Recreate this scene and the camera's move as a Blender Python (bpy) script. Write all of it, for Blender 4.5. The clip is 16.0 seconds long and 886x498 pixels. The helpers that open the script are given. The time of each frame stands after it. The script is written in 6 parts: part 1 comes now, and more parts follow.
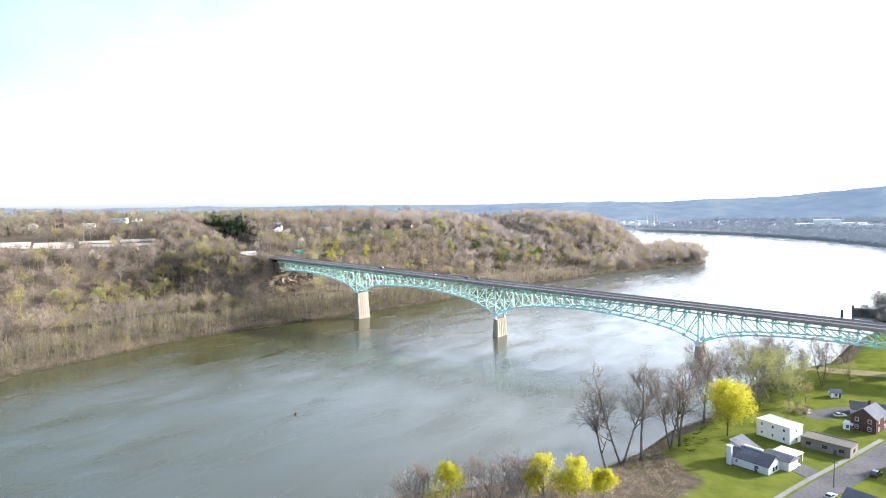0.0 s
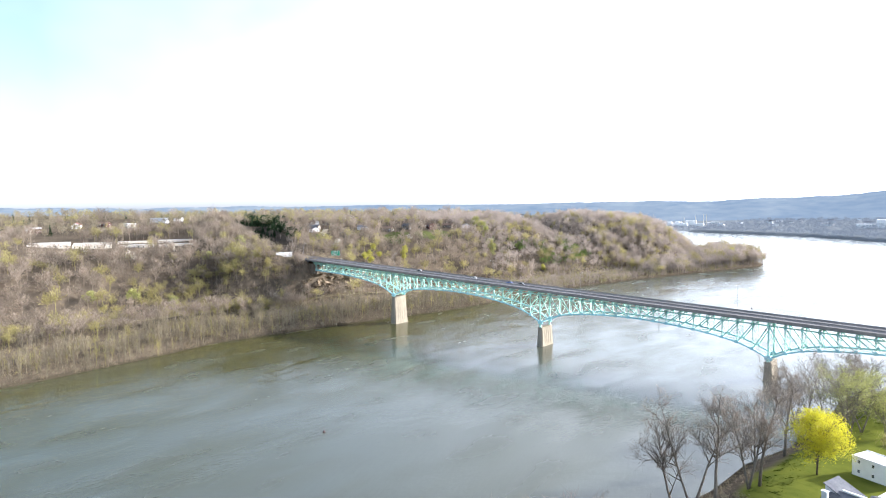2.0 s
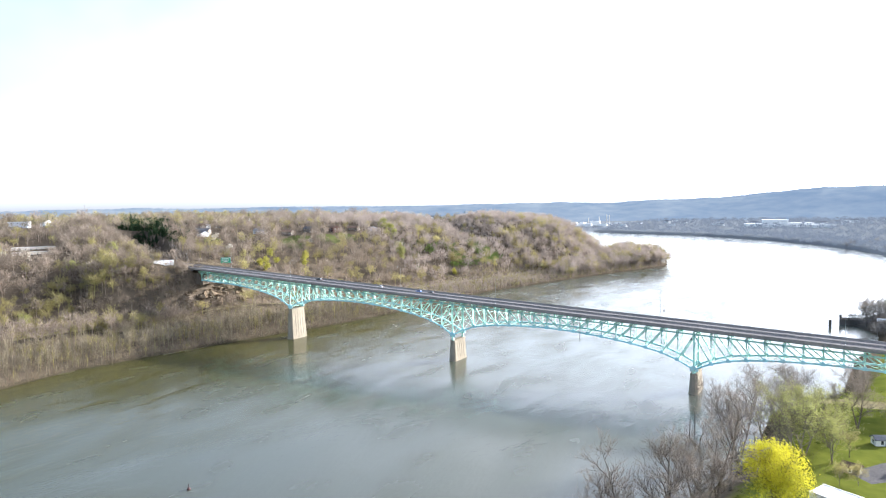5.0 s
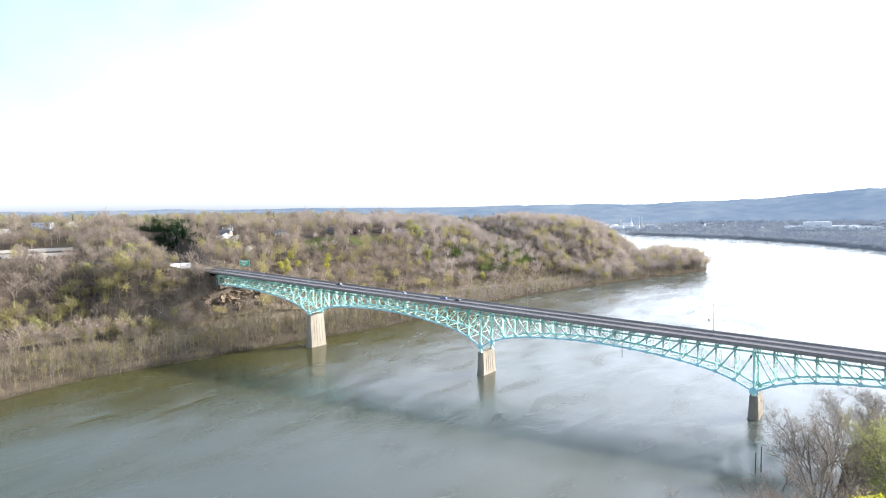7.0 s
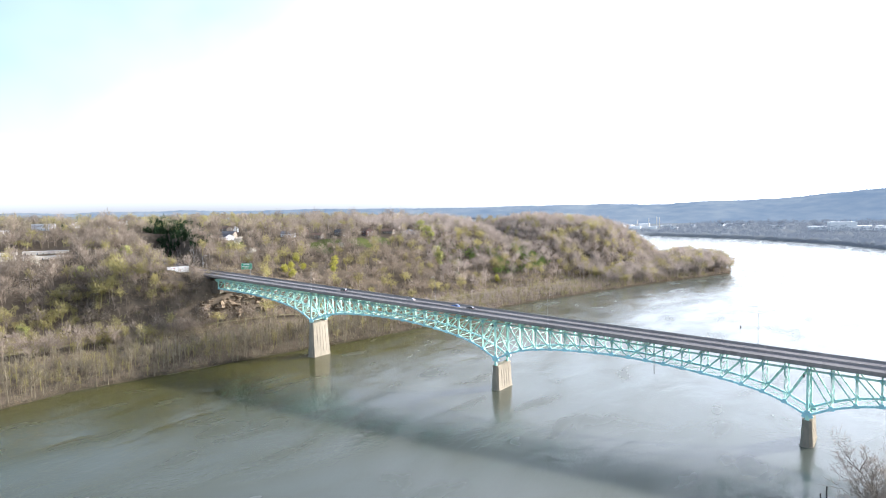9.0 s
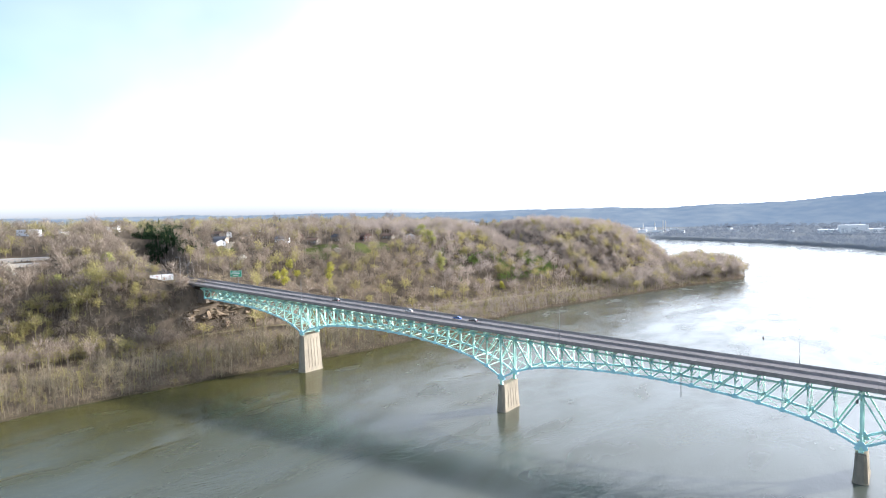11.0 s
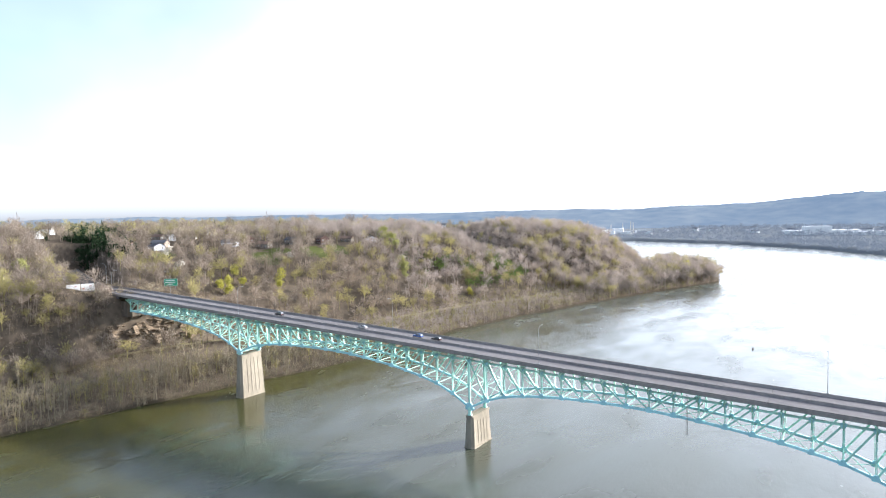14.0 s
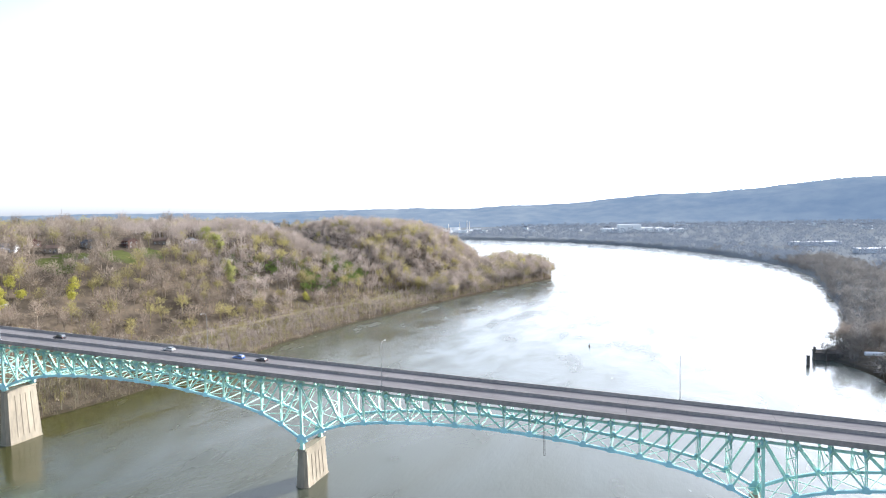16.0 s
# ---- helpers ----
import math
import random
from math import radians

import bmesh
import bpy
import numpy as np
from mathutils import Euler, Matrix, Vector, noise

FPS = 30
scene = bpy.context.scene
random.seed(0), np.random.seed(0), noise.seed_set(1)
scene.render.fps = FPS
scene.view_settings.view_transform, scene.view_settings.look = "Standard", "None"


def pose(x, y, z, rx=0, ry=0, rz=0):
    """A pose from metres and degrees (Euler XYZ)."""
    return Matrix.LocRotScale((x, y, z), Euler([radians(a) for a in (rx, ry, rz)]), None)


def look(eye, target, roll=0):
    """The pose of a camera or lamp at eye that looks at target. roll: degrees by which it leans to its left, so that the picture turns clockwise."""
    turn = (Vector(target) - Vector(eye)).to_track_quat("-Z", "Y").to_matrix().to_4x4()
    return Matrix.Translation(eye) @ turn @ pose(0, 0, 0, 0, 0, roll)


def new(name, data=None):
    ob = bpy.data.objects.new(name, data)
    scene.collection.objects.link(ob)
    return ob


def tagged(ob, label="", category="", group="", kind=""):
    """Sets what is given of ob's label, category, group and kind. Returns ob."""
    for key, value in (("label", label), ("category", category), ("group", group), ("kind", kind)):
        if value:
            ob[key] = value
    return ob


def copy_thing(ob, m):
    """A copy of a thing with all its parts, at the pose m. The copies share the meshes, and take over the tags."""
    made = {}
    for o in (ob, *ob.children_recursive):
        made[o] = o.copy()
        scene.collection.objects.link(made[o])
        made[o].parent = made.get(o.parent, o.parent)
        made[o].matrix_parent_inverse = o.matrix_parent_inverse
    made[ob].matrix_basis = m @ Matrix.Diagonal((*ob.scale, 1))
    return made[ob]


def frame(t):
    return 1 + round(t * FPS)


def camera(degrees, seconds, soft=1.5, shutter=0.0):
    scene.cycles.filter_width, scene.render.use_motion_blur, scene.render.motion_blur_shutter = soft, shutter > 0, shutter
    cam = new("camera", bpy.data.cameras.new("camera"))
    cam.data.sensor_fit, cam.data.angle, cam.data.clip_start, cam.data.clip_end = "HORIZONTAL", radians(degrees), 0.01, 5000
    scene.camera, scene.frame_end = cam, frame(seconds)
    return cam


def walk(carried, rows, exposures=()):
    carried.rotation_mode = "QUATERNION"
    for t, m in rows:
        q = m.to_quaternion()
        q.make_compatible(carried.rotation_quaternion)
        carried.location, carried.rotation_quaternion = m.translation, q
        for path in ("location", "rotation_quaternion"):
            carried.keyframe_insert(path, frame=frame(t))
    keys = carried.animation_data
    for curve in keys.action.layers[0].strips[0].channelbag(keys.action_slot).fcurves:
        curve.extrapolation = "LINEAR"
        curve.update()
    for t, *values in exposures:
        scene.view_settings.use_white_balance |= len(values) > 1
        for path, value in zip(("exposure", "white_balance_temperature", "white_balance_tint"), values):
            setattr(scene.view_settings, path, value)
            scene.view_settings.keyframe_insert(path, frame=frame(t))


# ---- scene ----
cam = camera(71.12, 16.0, soft=1.1)
PATH = [  # seconds, eye, heading, pitch, roll in degrees
    (0, (239.31, -376.82, 94.26), 36.888, -3.809, -0.930),
    (0.5, (235.21, -371.98, 94.39), 36.842, -3.831, -0.893),
    (0.6, (234.41, -370.96, 94.41), 36.840, -3.818, -0.914),
    (0.7, (233.61, -369.94, 94.43), 36.880, -3.804, -0.935),
    (0.8, (232.80, -368.93, 94.45), 37.099, -3.791, -0.956),
    (0.9, (232.00, -367.91, 94.47), 38.029, -3.777, -0.977),
    (1, (231.20, -366.89, 94.49), 39.040, -3.764, -0.998),
    (1.1, (230.42, -365.83, 94.51), 39.370, -3.766, -0.991),
    (1.2, (229.63, -364.77, 94.52), 39.674, -3.768, -0.985),
    (1.3, (228.85, -363.70, 94.54), 39.895, -3.769, -0.978),
    (1.5, (227.28, -361.58, 94.57), 40.292, -3.773, -0.965),
    (2, (223.42, -356.09, 94.62), 40.674, -3.786, -0.925),
    (2.5, (219.60, -350.42, 94.64), 40.909, -3.803, -0.977),
    (3, (215.81, -344.62, 94.65), 40.823, -3.815, -0.862),
    (3.1, (215.06, -343.44, 94.65), 39.704, -3.818, -0.875),
    (3.2, (214.30, -342.25, 94.64), 37.678, -3.821, -0.888),
    (3.3, (213.55, -341.07, 94.64), 36.144, -3.825, -0.901),
    (3.4, (212.79, -339.88, 94.63), 34.069, -3.828, -0.914),
    (3.5, (212.04, -338.70, 94.63), 32.864, -3.831, -0.927),
    (3.6, (211.28, -337.50, 94.62), 32.325, -3.798, -0.895),
    (3.7, (210.53, -336.30, 94.62), 31.887, -3.766, -0.862),
    (5.8, (194.56, -310.47, 94.33), 33.751, -3.666, -1.251),
    (6, (193.02, -307.97, 94.29), 34.391, -3.582, -1.089),
    (6.5, (189.13, -301.70, 94.18), 34.822, -3.598, -1.095),
    (7, (185.21, -295.41, 94.06), 35.046, -3.596, -0.995),
    (7.5, (181.26, -289.12, 93.94), 35.805, -3.573, -1.136),
    (8, (177.26, -282.81, 93.81), 36.139, -3.557, -1.148),
    (8.5, (173.24, -276.51, 93.67), 36.281, -3.556, -1.097),
    (11, (152.81, -244.88, 92.98), 36.659, -3.123, -1.291),
    (11.5, (148.73, -238.50, 92.85), 36.814, -3.031, -1.330),
    (11.6, (147.92, -237.22, 92.83), 36.276, -3.030, -1.347),
    (11.7, (147.11, -235.94, 92.80), 35.669, -3.029, -1.363),
    (11.8, (146.30, -234.65, 92.78), 35.248, -3.029, -1.380),
    (11.9, (145.49, -233.37, 92.75), 35.221, -3.028, -1.396),
    (12, (144.68, -232.09, 92.73), 35.204, -3.027, -1.413),
    (12.5, (140.67, -225.62, 92.61), 35.111, -3.006, -1.239),
    (13, (136.72, -219.08, 92.51), 35.111, -3.031, -1.423),
    (13.5, (132.86, -212.46, 92.41), 35.107, -2.987, -1.524),
    (13.7, (131.35, -209.77, 92.38), 35.116, -3.005, -1.439),
    (13.9, (129.84, -207.08, 92.35), 34.700, -3.024, -1.354),
    (14, (129.09, -205.73, 92.33), 33.701, -3.033, -1.312),
    (14.2, (127.63, -202.99, 92.31), 32.210, -3.069, -1.330),
    (14.3, (126.91, -201.63, 92.29), 31.829, -3.087, -1.340),
    (14.5, (125.45, -198.89, 92.27), 31.328, -3.123, -1.358),
    (14.7, (124.05, -196.09, 92.25), 30.885, -3.169, -1.324),
    (14.9, (122.66, -193.29, 92.23), 29.706, -3.214, -1.289),
    (15, (121.96, -191.89, 92.22), 28.577, -3.237, -1.272),
    (15.1, (121.30, -190.46, 92.21), 26.772, -3.263, -1.274),
    (15.2, (120.63, -189.02, 92.20), 24.974, -3.289, -1.277),
    (15.3, (119.97, -187.59, 92.20), 23.630, -3.315, -1.279),
    (15.4, (119.30, -186.15, 92.19), 22.406, -3.341, -1.282),
    (15.5, (118.64, -184.72, 92.18), 21.842, -3.367, -1.284),
    (15.6, (118.01, -183.25, 92.18), 21.357, -3.380, -1.276),
    (15.8, (116.76, -180.30, 92.17), 20.784, -3.407, -1.261),
    (16, (115.51, -177.36, 92.17), 18.965, -3.433, -1.245),
]


def turned(heading, pitch, roll):
    """A camera's turn: heading to the left of +y, pitch up, roll as in look()."""
    return (Matrix.Rotation(radians(heading), 4, "Z") @ Matrix.Rotation(radians(90 + pitch), 4, "X")
            @ Matrix.Rotation(radians(roll), 4, "Z"))


walk(cam, [(t, Matrix.Translation(eye) @ turned(h, p, r)) for t, eye, h, p, r in PATH],
     exposures=[(0.0, 1.33), (7.0, 1.24), (13.0, 1.08), (16.0, 1.13)])

# ---- daylight ----
SUN_AZ, SUN_EL = 37.0, 21.0          # degrees: azimuth from +y towards +x, height
world = bpy.data.worlds.new("daylight")
scene.world = world
world.use_nodes = True
wn = world.node_tree.nodes
sky = wn.new("ShaderNodeTexSky")
sky.sky_type = "NISHITA"
sky.sun_disc = False
sky.sun_elevation, sky.sun_rotation = radians(SUN_EL), radians(SUN_AZ)
sky.air_density, sky.dust_density, sky.ozone_density = 1.0, 1.8, 1.0
wn["Background"].inputs["Strength"].default_value = 0.165
pale = wn.new("ShaderNodeHueSaturation")          # thin high haze: a paler sky
pale.inputs["Saturation"].default_value, pale.inputs["Value"].default_value = 1.0, 0.90
world.node_tree.links.new(sky.outputs["Color"], pale.inputs["Color"])
# thin high cloud over the whole sky
where, cirrus, amount, veil = (wn.new("ShaderNode" + k) for k in ("TexCoord", "TexNoise", "MapRange", "Mix"))
cirrus.inputs["Scale"].default_value, cirrus.inputs["Detail"].default_value, cirrus.inputs["Distortion"].default_value = 1.3, 5.0, 0.4
amount.inputs["From Min"].default_value, amount.inputs["From Max"].default_value = 0.36, 0.66
amount.inputs["To Min"].default_value, amount.inputs["To Max"].default_value = -0.25, 0.25
# the cloud thickens towards the sun's side, and haze lies along the horizon
toward, lean, thick, total, level, low_haze, cover = (wn.new("ShaderNode" + k) for k in ("VectorMath", "MapRange", "Math", "Math", "SeparateXYZ", "MapRange", "Math"))
toward.operation, thick.operation, cover.operation, total.operation = "DOT_PRODUCT", "ADD", "MAXIMUM", "MINIMUM"
toward.inputs[1].default_value = (math.sin(radians(SUN_AZ)), math.cos(radians(SUN_AZ)), 0.0)
lean.inputs["From Min"].default_value, lean.inputs["From Max"].default_value = -0.33, 0.26
lean.inputs["To Max"].default_value = 0.75
low_haze.inputs["From Min"].default_value, low_haze.inputs["From Max"].default_value = 0.12, 0.0
low_haze.inputs["To Max"].default_value = 0.92
thick.use_clamp = True
total.inputs[1].default_value = 0.95
for a, b in ((where.outputs["Generated"], toward.inputs[0]), (toward.outputs["Value"], lean.inputs["Value"]),
             (lean.outputs["Result"], thick.inputs[0]), (amount.outputs["Result"], thick.inputs[1]),
             (where.outputs["Generated"], level.inputs[0]), (level.outputs["Z"], low_haze.inputs["Value"]),
             (low_haze.outputs["Result"], cover.inputs[0]), (thick.outputs[0], cover.inputs[1]), (cover.outputs[0], total.inputs[0])):
    world.node_tree.links.new(a, b)
veil.data_type = "RGBA"
bright = wn.new("ShaderNodeHueSaturation")        # cloud scatters the light of the sky behind it
bright.inputs["Saturation"].default_value, bright.inputs["Value"].default_value = 0.0, 1.5
world.node_tree.links.new(sky.outputs["Color"], bright.inputs["Color"])
cool = wn.new("ShaderNodeVectorMath")
cool.operation = "MULTIPLY"
cool.inputs[1].default_value = (0.91, 1.0, 1.18)
world.node_tree.links.new(bright.outputs["Color"], cool.inputs[0])
world.node_tree.links.new(cool.outputs[0], veil.inputs["B"])
for a, b in ((where.outputs["Generated"], cirrus.inputs["Vector"]), (cirrus.outputs["Fac"], amount.inputs["Value"]),
             (total.outputs[0], veil.inputs["Factor"]), (pale.outputs["Color"], veil.inputs["A"]),
             (veil.outputs["Result"], wn["Background"].inputs["Color"])):
    world.node_tree.links.new(a, b)
sun = new("sun", bpy.data.lights.new("sun", "SUN"))
sun.data.energy, sun.data.angle, sun.data.color = 5.0, radians(2.0), (1.0, 0.96, 0.90)
sun.matrix_world = look((0, 0, 0), (-math.sin(radians(SUN_AZ)) * math.cos(radians(SUN_EL)),
                                    -math.cos(radians(SUN_AZ)) * math.cos(radians(SUN_EL)), -math.sin(radians(SUN_EL))))


# ---- materials ----
def material(name, base, second=None, rough=0.7, metal=0.0, grain=1.0, patch=0.1, bump=0.0, bump_scale=None,
             translucent=0.0, stretch=(1, 1, 1), by_object=0.0, glow=None, spec=0.5, by_tree=False):
    """Two-scale noise between two colours, in world metres: grain and patch are waves a metre."""
    m = bpy.data.materials.new(name)
    m.use_nodes = True
    nt = m.node_tree
    n, link = nt.nodes, nt.links.new
    bsdf = n["Principled BSDF"]
    bsdf.inputs["Roughness"].default_value, bsdf.inputs["Metallic"].default_value = rough, metal
    if rough >= 0.85:                    # dull surfaces keep little sheen at a low angle
        spec = 0.0 if rough >= 0.9 else min(spec, 0.08)
    bsdf.inputs["Specular IOR Level"].default_value = spec
    second = second or tuple(c * 0.7 for c in base)
    geo = n.new("ShaderNodeNewGeometry")
    scale = n.new("ShaderNodeVectorMath")
    scale.operation = "MULTIPLY"
    scale.inputs[1].default_value = stretch
    link(geo.outputs["Position"], scale.inputs[0])
    fine, wide = n.new("ShaderNodeTexNoise"), n.new("ShaderNodeTexNoise")
    for tex, s, d in ((fine, grain, 4.0), (wide, patch, 3.0)):
        tex.inputs["Scale"].default_value, tex.inputs["Detail"].default_value = s, d
        link(scale.outputs[0], tex.inputs["Vector"])
    add = n.new("ShaderNodeMath")
    add.operation = "ADD"
    link(fine.outputs["Fac"], add.inputs[0])
    link(wide.outputs["Fac"], add.inputs[1])
    span = n.new("ShaderNodeMapRange")
    span.inputs["From Min"].default_value, span.inputs["From Max"].default_value = 0.72, 1.28
    link(add.outputs[0], span.inputs["Value"])
    mix = n.new("ShaderNodeMix")
    mix.data_type = "RGBA"
    mix.inputs["A"].default_value, mix.inputs["B"].default_value = (*base, 1), (*second, 1)
    how = span.outputs["Result"]
    if by_tree:                          # every tree of a wood has a tone of its own
        tone, part_of = n.new("ShaderNodeAttribute"), n.new("ShaderNodeMix")
        tone.attribute_name = "tone"
        part_of.inputs["Factor"].default_value = 0.72
        link(how, part_of.inputs["A"])
        link(tone.outputs["Fac"], part_of.inputs["B"])
        how = part_of.outputs["Result"]
    link(how, mix.inputs["Factor"])
    colour = mix.outputs["Result"]
    if by_object:
        info, hsv, to = n.new("ShaderNodeObjectInfo"), n.new("ShaderNodeHueSaturation"), n.new("ShaderNodeMapRange")
        to.inputs["To Min"].default_value, to.inputs["To Max"].default_value = 1 - by_object, 1 + by_object
        link(info.outputs["Random"], to.inputs["Value"])
        link(to.outputs["Result"], hsv.inputs["Value"])
        link(colour, hsv.inputs["Color"])
        colour = hsv.outputs["Color"]
    link(colour, bsdf.inputs["Base Color"])
    if bump:
        b = n.new("ShaderNodeBump")
        b.inputs["Strength"].default_value = 1.0
        b.inputs["Distance"].default_value = bump
        tex = fine
        if bump_scale:
            tex = n.new("ShaderNodeTexNoise")
            tex.inputs["Scale"].default_value, tex.inputs["Detail"].default_value = bump_scale, 3.0
            link(scale.outputs[0], tex.inputs["Vector"])
        link(tex.outputs["Fac"], b.inputs["Height"])
        link(b.outputs["Normal"], bsdf.inputs["Normal"])
    if glow:
        bsdf.inputs["Emission Color"].default_value = (*glow[:3], 1)
        bsdf.inputs["Emission Strength"].default_value = glow[3]
    if translucent:
        tr, shade = n.new("ShaderNodeBsdfTranslucent"), n.new("ShaderNodeMixShader")
        shade.inputs["Fac"].default_value = translucent
        link(colour, tr.inputs["Color"])
        link(bsdf.outputs["BSDF"], shade.inputs[1])
        link(tr.outputs["BSDF"], shade.inputs[2])
        link(shade.outputs["Shader"], n["Material Output"].inputs["Surface"])
    return m


